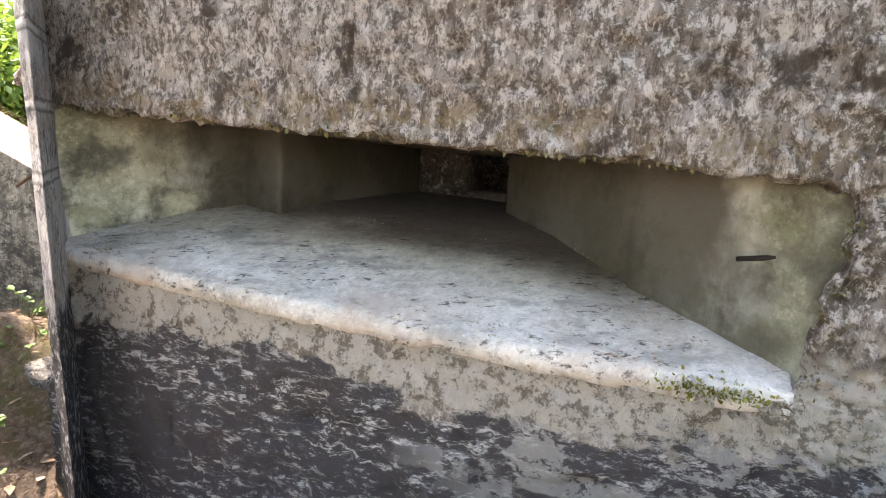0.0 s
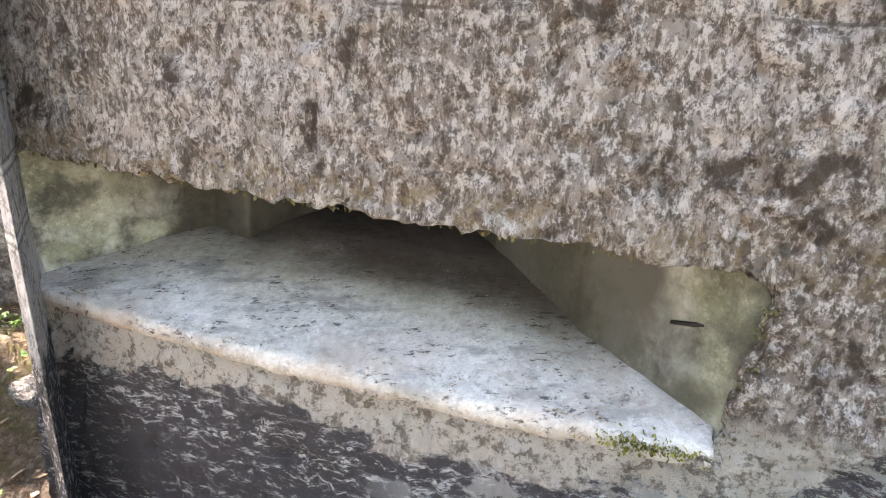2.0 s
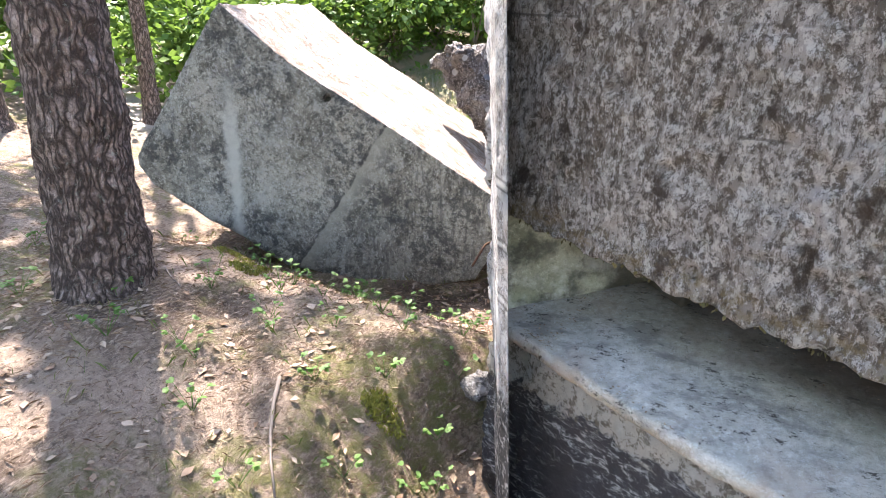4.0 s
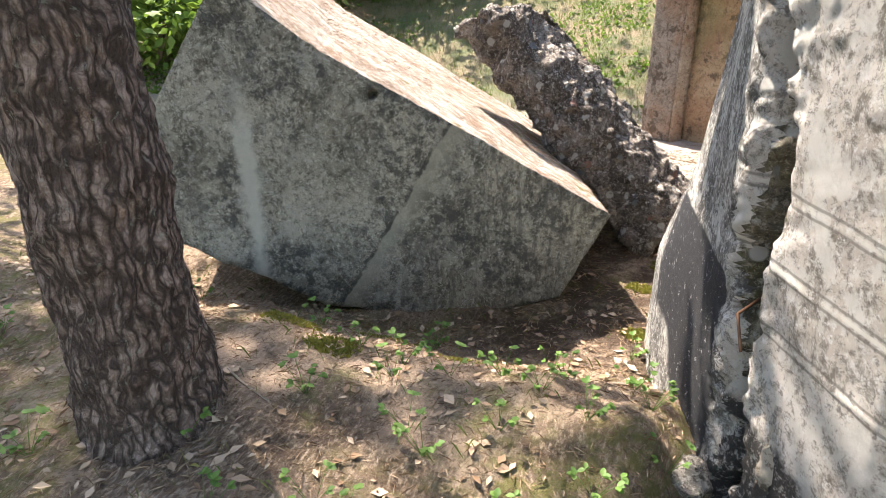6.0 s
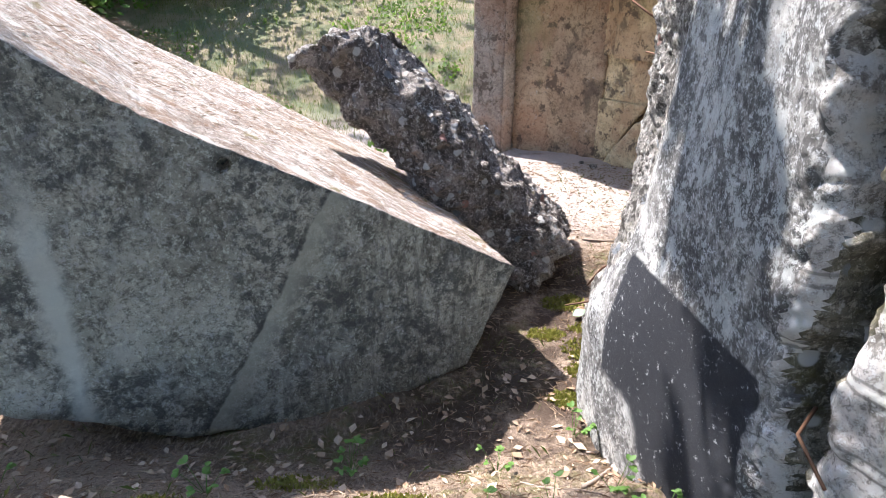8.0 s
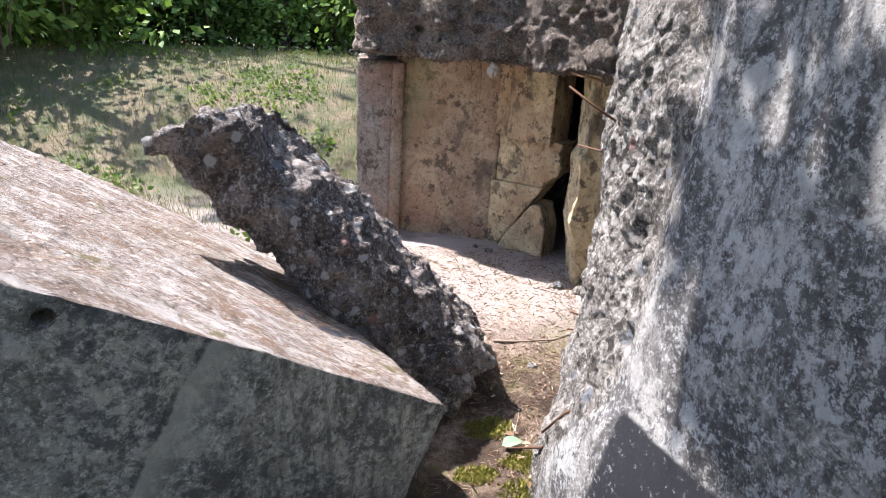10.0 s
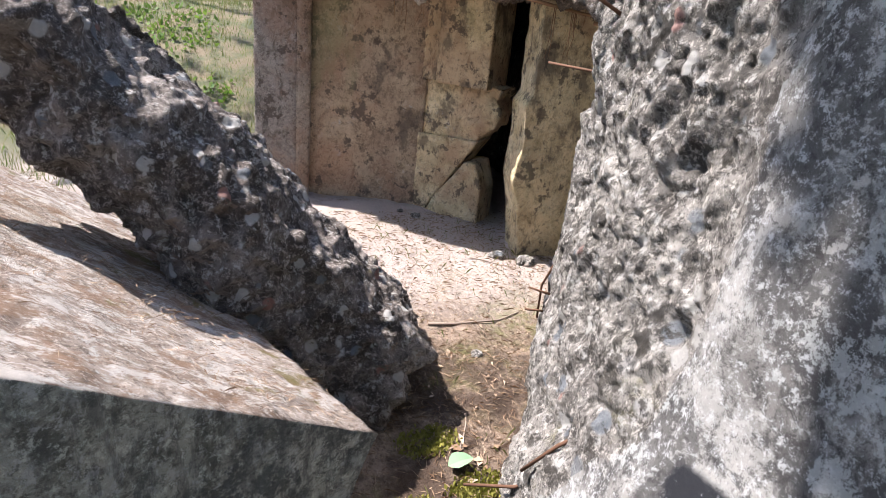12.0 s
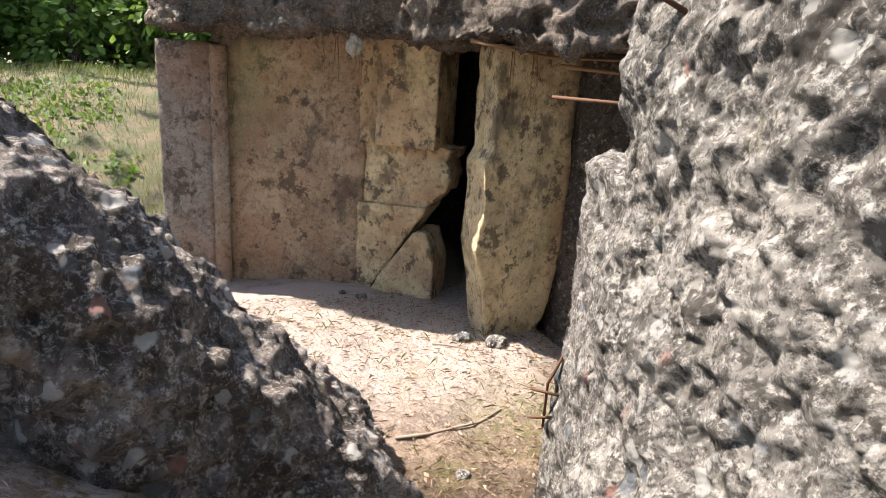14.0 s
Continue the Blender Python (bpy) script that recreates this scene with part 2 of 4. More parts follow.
def stones(k, c):
    """Pebbles of the aggregate: here and there a red, blue-grey or pale stone."""
    v = k.t.nodes.new("ShaderNodeTexVoronoi")
    k.put(v.inputs["Vector"], k.co)
    v.inputs["Scale"].default_value = 15.0
    sep = k.t.nodes.new("ShaderNodeSeparateColor")
    k.put(sep.inputs[0], v.outputs["Color"])
    core = k.ramp(v.outputs["Distance"], 0.5, 0.35)
    for ch, lo, col in ((0, 0.965, (0.34, 0.18, 0.15)), (1, 0.92, (0.17, 0.19, 0.215)), (2, 0.88, (0.52, 0.50, 0.47))):
        c = k.mix(k.calc("MULTIPLY", k.calc("MULTIPLY", core, k.ramp(sep.outputs[ch], lo, lo + 0.02)), 0.8), c, col)
    return c


def stucco():
    """Rough spatter render: beige crust over brown, with black-brown lichen blots and vertical drip marks."""
    k = Nodes("stucco_concrete", 0.95)
    c = k.mix(k.ramp(k.noise(1.7, 5, 0.6), 0.36, 0.62), (0.36, 0.298, 0.248), (0.53, 0.46, 0.405))
    damp = k.ramp(k.noise(1.5, 6, 0.65, k.scaled((1.2, 1.2, 0.5), (3, 1, 7))), 0.50, 0.66)
    c = k.mix(k.calc("MULTIPLY", damp, 0.8), c, (0.17, 0.13, 0.088))
    drip = k.noise(20, 9, 0.8, k.scaled((1.5, 1.5, 0.6)), 0.3)
    c = k.mix(k.calc("MULTIPLY", k.ramp(drip, 0.47, 0.56), 0.85), c, (0.125, 0.094, 0.068))
    crust = k.noise(31, 9, 0.82, k.scaled((1.2, 1.2, 0.75), (5, 3, 2)))
    c = k.mix(k.calc("MULTIPLY", k.ramp(crust, 0.50, 0.555), 0.85), c, (0.76, 0.70, 0.635))
    blot = k.noise(8.0, 8, 0.66, k.scaled((1.15, 1.15, 0.85), (1, 9, 4)), 0.3)
    c = k.mix(k.calc("MULTIPLY", k.ramp(blot, 0.55, 0.65), 0.9), c, (0.066, 0.046, 0.032))
    fine = k.noise(48, 6, 0.8, k.scaled((1, 1, 0.8), (2, 2, 6)))
    c = k.mix(k.calc("MULTIPLY", k.ramp(fine, 0.52, 0.58), 0.8), c, (0.085, 0.062, 0.046))
    fringe = k.ramp(k.calc("ABSOLUTE", k.calc("SUBTRACT", k.along(0.036, -0.014, 1.0, 0.076), 1.30)), 0.09, 0.0)
    c = k.mix(k.calc("MULTIPLY", k.calc("MULTIPLY", fringe, k.ramp(k.noise(16, 8, 0.8), 0.47, 0.58)), 0.6), c, (0.30, 0.215, 0.095))
    c = front_marks(k, c)
    n = k.bump(k.ramp(k.voronoi(46), 0.05, 0.35), 0.6, 0.010)
    n = k.bump(crust, 1.0, 0.030, n)
    n = k.bump(drip, 1.0, 0.045, n)
    return k.done(c, n)


def painted_cavities(k, c):
    """Aggregate with dark spots that paint the shade of small holes."""
    c = stones(k, c)
    c = k.mix(k.calc("MULTIPLY", k.ramp(k.noise(9, 9, 0.74, k.scaled((1, 1, 1), (6, 1, 3)), 0.4), 0.545, 0.60), 0.85), c, (0.05, 0.043, 0.036))
    return k.mix(k.calc("MULTIPLY", k.ramp(k.noise(27, 7, 0.8, k.scaled((1, 1, 1), (2, 8, 3))), 0.55, 0.60), 0.8), c, (0.045, 0.039, 0.033))


MAT_FRONT = stucco()
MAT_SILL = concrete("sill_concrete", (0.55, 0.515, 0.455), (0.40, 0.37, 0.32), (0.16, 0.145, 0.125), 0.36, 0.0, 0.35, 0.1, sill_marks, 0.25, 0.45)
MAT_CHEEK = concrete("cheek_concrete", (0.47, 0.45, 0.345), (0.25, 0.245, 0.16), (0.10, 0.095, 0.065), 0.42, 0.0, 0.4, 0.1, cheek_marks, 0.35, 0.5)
# Dark tone with the shade of the inner rooms put into it.
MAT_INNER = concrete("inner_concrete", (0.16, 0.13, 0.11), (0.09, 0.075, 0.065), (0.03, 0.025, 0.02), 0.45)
# Darkened to carry the shade under the lintel in its colour.
MAT_SLITSHADE = concrete("slit_shade_concrete", (0.16, 0.14, 0.10), (0.08, 0.07, 0.05), (0.032, 0.028, 0.02), 0.47, 0.3, 0.4, 0.05, None, 0.5, 0.4)


def fin_marks(k, c):
    """Pale proud board joints, lime splashes and a bitumen remnant low on the sunny end of the flank."""
    z = k.axis(2)
    splash = k.ramp(k.noise(4.5, 8, 0.72, k.scaled((1, 1, 0.8), (6, 2, 3))), 0.53, 0.58)
    c = k.mix(k.calc("MULTIPLY", splash, 0.8), c, (0.66, 0.64, 0.61))
    wob = k.calc("MULTIPLY", k.calc("SUBTRACT", k.noise(4, 6, 0.65), 0.5), 0.30)
    tar = k.mix(k.ramp(k.noise(26, 8, 0.82), 0.52, 0.58), (0.05, 0.047, 0.046), (0.42, 0.40, 0.38))
    c = k.mix(k.ramp(k.calc("ADD", z, wob), 0.68, 0.63), c, tar)
    for h in FIN_JOINTS:
        dist = k.calc("ABSOLUTE", k.calc("SUBTRACT", k.calc("ADD", z, k.calc("MULTIPLY", wob, 0.08)), h))
        gone = k.ramp(k.noise(3.5, 6, 0.7, k.scaled((1, 1, 1), (h, 0, 0))), 0.42, 0.54)
        c = k.mix(k.calc("MULTIPLY", k.calc("MULTIPLY", k.ramp(dist, 0.010, 0.004), gone), 0.9), c, (0.74, 0.72, 0.68))
        c = k.mix(k.calc("MULTIPLY", k.ramp(k.calc("ABSOLUTE", k.calc("SUBTRACT", dist, 0.017)), 0.007, 0.002), 0.6), c, (0.12, 0.11, 0.10))
    return c


FIN_JOINTS = (1.455, 1.24, 1.03)
MAT_FIN = concrete("fin_concrete", (0.76, 0.715, 0.67), (0.46, 0.415, 0.38), (0.10, 0.084, 0.07), 0.47, 0.2, 2.0, 0.5, fin_marks, 0.65, 1.1)
MAT_FLANK = concrete("flank_concrete", (0.56, 0.535, 0.50), (0.23, 0.215, 0.20), (0.055, 0.052, 0.052), 0.56, 0.1, 1.1, 0.55, flank_marks, 0.8)
MAT_BROKEN = concrete("broken_concrete", (0.385, 0.355, 0.32), (0.18, 0.162, 0.146), (0.042, 0.036, 0.03), 0.49, 0.35, 1.7, 0.45, painted_cavities, 0.75, 1.25)
MAT_CREVICE = concrete("mossy_rubble", (0.30, 0.27, 0.22), (0.13, 0.115, 0.085), (0.045, 0.04, 0.025), 0.55, 0.9, 2.2, 0.3, stones, 0.8)
MAT_SLAB = concrete("slab_concrete", (0.51, 0.48, 0.40), (0.30, 0.28, 0.228), (0.085, 0.078, 0.064), 0.47, 0.0, 1.3, 0.45, slab_marks, 0.65, 1.0)


def top_marks(k, c):
    """Brown needle drifts and water streaks that run down the slope of the block's top."""
    run = k.noise(5, 9, 0.76, k.scaled((0.8, 1.6, 0.8), (0, 0, 0), (0, 0, -0.42)), 0.4)
    c = k.mix(k.calc("MULTIPLY", k.ramp(run, 0.50, 0.60), 0.75), c, (0.24, 0.145, 0.09))
    pale = k.noise(7, 9, 0.8, k.scaled((0.8, 1.5, 0.8), (3, 1, 2), (0, 0, -0.42)), 0.4)
    c = k.mix(k.calc("MULTIPLY", k.ramp(pale, 0.50, 0.58), 0.7), c, (0.60, 0.56, 0.52))
    return k.mix(k.calc("MULTIPLY", k.ramp(k.noise(3.5, 7, 0.7, k.scaled((1, 1, 1), (2, 9, 0))), 0.60, 0.66), 0.8), c, (0.15, 0.12, 0.035))


MAT_SLABTOP = concrete("needle_strewn_concrete", (0.41, 0.35, 0.305), (0.26, 0.20, 0.16), (0.15, 0.09, 0.055), 0.46, 0.2, 1.2, 0.3, top_marks)
MAT_BEAM = concrete("beam_concrete", (0.38, 0.332, 0.30), (0.15, 0.12, 0.103), (0.040, 0.031, 0.025), 0.54, 0.15, 2.6, 0.45, stones, 0.8, 0.85)
MAT_TAN = concrete("tan_concrete", (0.46, 0.35, 0.24), (0.31, 0.22, 0.15), (0.11, 0.075, 0.05), 0.45, 0.15, 0.8, 0.1, wall_stains, 0.5, 0.35)
MAT_YELLOW = concrete("yellow_concrete", (0.70, 0.565, 0.345), (0.50, 0.385, 0.225), (0.17, 0.125, 0.07), 0.42, 0.25, 0.7, 0.1, wall_stains, 0.4, 0.35)
MAT_PILLAR = concrete("pillar_concrete", (0.36, 0.315, 0.275), (0.20, 0.172, 0.15), (0.075, 0.07, 0.06), 0.48, 0.1, 1.0, 0.2, wall_stains, 0.5, 0.5)
MAT_SILLEDGE = concrete("pale_edge_concrete", (0.46, 0.40, 0.33), (0.33, 0.27, 0.22), (0.12, 0.10, 0.08), 0.42, 0.1, 0.8, 0.2, wall_stains, 0.4, 0.5)
MAT_ROOF = concrete("roof_rubble", (0.26, 0.21, 0.175), (0.13, 0.105, 0.085), (0.045, 0.035, 0.028), 0.5, 0.4, 1.8, 0.2)


def soil_material():
    k = Nodes("forest_soil", 0.95)
    c = k.mix(k.ramp(k.noise(1.6, 6, 0.65), 0.38, 0.62), (0.16, 0.108, 0.074), (0.40, 0.295, 0.22))
    c = k.mix(k.ramp(k.noise(60, 5, 0.75, k.scaled((1, 0.35, 1))), 0.45, 0.68), c, (0.52, 0.40, 0.30))
    c = k.mix(k.calc("MULTIPLY", k.ramp(k.noise(34, 5, 0.8), 0.5, 0.62), 0.6), c, (0.05, 0.033, 0.022))
    green = k.calc("MULTIPLY", k.ramp(k.noise(1.1, 5, 0.6, k.scaled((1, 1, 1), (3, 1, 0))), 0.47, 0.58), k.ramp(k.noise(14, 5, 0.7), 0.38, 0.6))
    c = k.mix(k.calc("MULTIPLY", green, 0.8), c, (0.17, 0.165, 0.05))
    yard = k.calc("MULTIPLY", k.ramp(k.axis(1), 5.3, 6.2), k.ramp(k.noise(3.0, 7, 0.7), 0.22, 0.50))
    c = k.mix(k.calc("MULTIPLY", yard, 0.85), c, (0.56, 0.475, 0.43))
    # Dark soil of the passage, with the beam's shade put into its colour.
    shaded_humus = k.calc("MULTIPLY", k.calc("MULTIPLY", k.ramp(k.axis(1), 2.7, 3.5), k.ramp(k.axis(1), 5.7, 4.9)), k.calc("MULTIPLY", k.ramp(k.axis(0), -3.6, -2.3), k.ramp(k.noise(4, 7, 0.7), 0.34, 0.56)))
    c = k.mix(k.calc("MULTIPLY", shaded_humus, 0.9), c, (0.07, 0.045, 0.032))
    far = k.ramp(k.axis(1), 8.2, 9.6)
    grass = k.mix(k.ramp(k.noise(2.0, 6, 0.65), 0.4, 0.6), (0.22, 0.17, 0.095), (0.085, 0.11, 0.034))
    c = k.mix(k.calc("MULTIPLY", far, 0.85), c, grass)
    n = k.bump(k.noise(60, 8, 0.85), 1.0, 0.03)
    n = k.bump(k.noise(14, 8, 0.75), 0.9, 0.06, n)
    return k.done(c, n)


MAT_SOIL = soil_material()


def plain(name, a, b, scale=20, rough=0.8, metal=0.0, translucent=0.0):
    k = Nodes(name, rough, metal)
    oi = k.t.nodes.new("ShaderNodeNewGeometry").outputs["Random Per Island"]
    c = k.mix(oi, a, b)
    c = k.mix(k.calc("MULTIPLY", k.noise(scale, 4, 0.6), 0.35), c, tuple(v * 0.5 for v in a))
    if translucent:
        k.put(k.b.inputs["Subsurface Weight"], 0.0)
        tr = k.t.nodes.new("ShaderNodeBsdfTranslucent")
        k.put(tr.inputs[0], k.mix(0.5, c, (0.16, 0.26, 0.03)))
        m = k.t.nodes.new("ShaderNodeMixShader")
        m.inputs[0].default_value = translucent
        k.t.links.new(k.b.outputs[0], m.inputs[1])
        k.t.links.new(tr.outputs[0], m.inputs[2])
        k.t.links.new(m.outputs[0], k.t.nodes["Material Output"].inputs[0])
    return k.done(c)


MAT_LEAF = plain("leaf_green", (0.08, 0.17, 0.035), (0.18, 0.29, 0.07), 30, 0.55, 0, 0.35)
MAT_FOREST = plain("forest_leaf", (0.065, 0.14, 0.025), (0.20, 0.29, 0.065), 8, 0.6, 0, 0.35)
MAT_LITTER = plain("dry_leaf", (0.18, 0.105, 0.06), (0.48, 0.37, 0.27), 40, 0.8)
MAT_NEEDLE = plain("pine_needles", (0.17, 0.095, 0.05), (0.48, 0.36, 0.25), 40, 0.8)
MAT_GRASS = plain("grass_blade", (0.09, 0.125, 0.027), (0.25, 0.215, 0.095), 20, 0.7, 0, 0.2)
MAT_TWIG = plain("dead_twig", (0.20, 0.15, 0.115), (0.36, 0.30, 0.25), 40, 0.9)
MAT_RUST = plain("rusty_steel", (0.10, 0.05, 0.03), (0.16, 0.085, 0.05), 80, 0.85, 0.2)
MAT_IRON = plain("dark_iron", (0.022, 0.019, 0.017), (0.045, 0.036, 0.03), 80, 0.8, 0.3)
MAT_ROOT = plain("root_fibre", (0.20, 0.11, 0.06), (0.32, 0.19, 0.10), 50, 0.9)
MAT_FRINGE = plain("dark_moss", (0.07, 0.06, 0.025), (0.17, 0.14, 0.06), 60, 0.9)
MAT_MOSS = plain("moss_tuft", (0.16, 0.15, 0.03), (0.32, 0.29, 0.07), 60, 0.9, 0, 0.15)


def bark_material():
    k = Nodes("pine_bark", 0.9)
    n0 = k.t.nodes.new("ShaderNodeTexNoise")
    k.put(n0.inputs["Vector"], k.co)
    n0.inputs["Scale"].default_value = 7.0
    add = k.t.nodes.new("ShaderNodeVectorMath")
    add.operation = "MULTIPLY_ADD"
    k.put(add.inputs[0], n0.outputs["Color"])
    add.inputs[1].default_value = (0.10, 0.10, 0.10)
    k.put(add.inputs[2], k.co)
    k.co = add.outputs[0]
    co = k.scaled((1, 1, 0.2))
    deep = k.ramp(k.calc("ADD", k.voronoi(30, "DISTANCE_TO_EDGE", co), k.calc("MULTIPLY", k.calc("SUBTRACT", k.noise(26, 6, 0.75), 0.5), 0.5)), -0.02, 0.26)
    flake = k.ramp(k.voronoi(60, "DISTANCE_TO_EDGE", k.scaled((1, 1, 0.45))), 0.0, 0.2)
    c = k.mix(k.ramp(k.noise(18, 8, 0.8), 0.38, 0.62), (0.21, 0.145, 0.118), (0.46, 0.35, 0.30))
    c = k.mix(k.calc("MULTIPLY", k.calc("SUBTRACT", 1.0, flake), 0.45), c, (0.10, 0.068, 0.055))
    c = k.mix(deep, (0.07, 0.048, 0.039), c)
    c = k.mix(k.calc("MULTIPLY", k.ramp(k.noise(30, 6, 0.8), 0.58, 0.64), 0.6), c, (0.38, 0.39, 0.32))
    n = k.bump(deep, 1.0, 0.035)
    n = k.bump(flake, 0.6, 0.008, n)
    n = k.bump(k.noise(60, 8, 0.85), 1.0, 0.012, n)
    return k.done(c, n)


MAT_BARK = bark_material()


# ---------------------------------------------------------------- mesh tools
def part(name, bm, material, parent=None, label="", smooth=True):
    """Links a bmesh as one mesh object, under a thing or on its own."""
    me = bpy.data.meshes.new(name)
    bm.to_mesh(me)
    bm.free()
    for m in material if isinstance(material, (list, tuple)) else [material]:
        me.materials.append(m)
    if smooth:
        me.shade_smooth()
    ob = new(name, me)
    if parent:
        ob.parent = parent
        ob.matrix_parent_inverse = parent.matrix_world.inverted()
    return tagged(ob, label)


def thing(name, at, label, category, group="", kind=""):
    ob = new(name)
    ob.location = at
    ob.empty_display_size = 0.1
    bpy.context.view_layer.update()
    return tagged(ob, label, category, group, kind)


def refine(bm, size, rounds=10):
    """Splits long edges until none is longer than size, a length or a function of the place."""
    reach = size if callable(size) else (lambda p: size)
    bmesh.ops.triangulate(bm, faces=bm.faces[:])
    for _ in range(rounds):
        long_edges = [e for e in bm.edges if e.calc_length() > 1.35 * reach((e.verts[0].co + e.verts[1].co) / 2)]
        if not long_edges:
            break
        bmesh.ops.subdivide_edges(bm, edges=long_edges, cuts=1)
        bmesh.ops.triangulate(bm, faces=[f for f in bm.faces if len(f.verts) > 3])
    bmesh.ops.recalc_face_normals(bm, faces=bm.faces[:])


def fbm(p, scale, octaves=4, h=0.9):
    return noise.fractal(p * scale, h, 2.1, octaves)


def facet(p, scale):
    """Height of a fractured face: each cell is a small plane with its own tilt and offset."""
    q = p * scale
    at = noise.voronoi(q)[1][0]
    tilt = noise.cell_vector(at * 13.7)
    return 0.5 * (tilt.x - 0.5) + 0.6 * (q - at).dot(tilt - Vector((0.5, 0.5, 0.5)))


def crumble(bm, amp, scale, chunk=0.0, chunk_scale=6.0, seed=0.0, limit=None):
    """Moves vertices along their normals by rough noise; chunk adds craggy, broken relief with pebbles."""
    bm.normal_update()
    off = Vector((seed, seed * 0.7, seed * 1.3))
    moves = []
    for v in bm.verts:
        p = v.co + off
        d = amp * (fbm(p, scale) * 0.6 + fbm(p, scale * 4.3, 3) * 0.3)
        w = limit(v.co) if limit else 1.0
        if chunk and w > 0.12:
            q = p + Vector((fbm(p, 3.0, 2), fbm(p + Vector((7, 0, 0)), 3.0, 2), fbm(p + Vector((0, 9, 0)), 3.0, 2))) * 0.08
            d += chunk * (1.5 * facet(q, chunk_scale * 0.55) + 0.85 * facet(q, chunk_scale * 1.5) + 0.45 * facet(q, chunk_scale * 4.0))
            d += chunk * (0.35 * fbm(q, chunk_scale * 3.0, 3) + 0.25 * fbm(q, chunk_scale * 9.0, 2))
            pit = fbm(q + Vector((3, 1, 8)), chunk_scale * 1.1, 3)
            d -= chunk * 2.6 * max(0.0, pit - 0.30)
        moves.append(v.normal * (d * w))
    for v, m in zip(bm.verts, moves):
        v.co += m


def prism(outline, lift):
    """A closed solid: outline is a ring of points, lift carries it to its far ring."""
    bm = bmesh.new()
    a = [bm.verts.new(p) for p in outline]
    b = [bm.verts.new(Vector(p) + Vector(lift)) for p in outline]
    n = len(a)
    bm.faces.new(a)
    bm.faces.new(b[::-1])
    for i in range(n):
        bm.faces.new((a[i], b[i], b[(i + 1) % n], a[(i + 1) % n]))
    bmesh.ops.recalc_face_normals(bm, faces=bm.faces[:])
    return bm


def plan_wall(outline, z0, z1, step=0.15):
    """An upright solid over a plan, with its sides cut into even cells."""
    ring = []
    for i, a in enumerate(outline):
        a, b = Vector(a), Vector(outline[(i + 1) % len(outline)])
        n = max(1, round((b - a).length / step))
        ring += [a.lerp(b, k / n) for k in range(n)]
    rows = max(1, round((z1 - z0) / step))
    bm = bmesh.new()
    levels = [[bm.verts.new((p.x, p.y, z0 + (z1 - z0) * j / rows)) for p in ring] for j in range(rows + 1)]
    m = len(ring)
    for a, b in zip(levels, levels[1:]):
        for k in range(m):
            bm.faces.new((a[k], a[(k + 1) % m], b[(k + 1) % m], b[k]))
    bm.faces.new(levels[0][::-1])
    bm.faces.new(levels[-1])
    bmesh.ops.recalc_face_normals(bm, faces=bm.faces[:])
    return bm


def hexa(c):
    """A solid from eight corners: four of one end, four of the other."""
    bm = bmesh.new()
    v = [bm.verts.new(p) for p in c]
    for q in ((0, 1, 2, 3), (7, 6, 5, 4), (0, 4, 5, 1), (1, 5, 6, 2), (2, 6, 7, 3), (3, 7, 4, 0)):
        bm.faces.new([v[i] for i in q])
    bmesh.ops.recalc_face_normals(bm, faces=bm.faces[:])
    return bm


def box(x0, y0, z0, x1, y1, z1):
    return hexa([(x0, y0, z0), (x1, y0, z0), (x1, y1, z0), (x0, y1, z0), (x0, y0, z1), (x1, y0, z1), (x1, y1, z1), (x0, y1, z1)])


def tube(bm, pts, r0, r1, sides=6):
    """A tapered round bar through pts, added to bm."""
    pts = [Vector(p) for p in pts]
    rings = []
    for i, p in enumerate(pts):
        d = (pts[min(i + 1, len(pts) - 1)] - pts[max(i - 1, 0)]).normalized()
        s = d.cross(Vector((0, 0, 1)) if abs(d.z) < 0.9 else Vector((1, 0, 0))).normalized()
        u = s.cross(d)
        r = r0 + (r1 - r0) * i / (len(pts) - 1)
        rings.append([bm.verts.new(p + (s * math.cos(a) + u * math.sin(a)) * r) for a in [2 * math.pi * k / sides for k in range(sides)]])
    for a, b in zip(rings, rings[1:]):
        for k in range(sides):
            bm.faces.new((a[k], a[(k + 1) % sides], b[(k + 1) % sides], b[k]))
    bm.faces.new(rings[0][::-1])
    bm.faces.new(rings[-1])
    return bm


def paint(bm, test, index):
    bm.normal_update()
    for f in bm.faces:
        if test(f):
            f.material_index = index


# ---------------------------------------------------------------- ground
def smooth(a, b, x):
    t = min(max((x - a) / (b - a), 0.0), 1.0)
    return t * t * (3 - 2 * t)


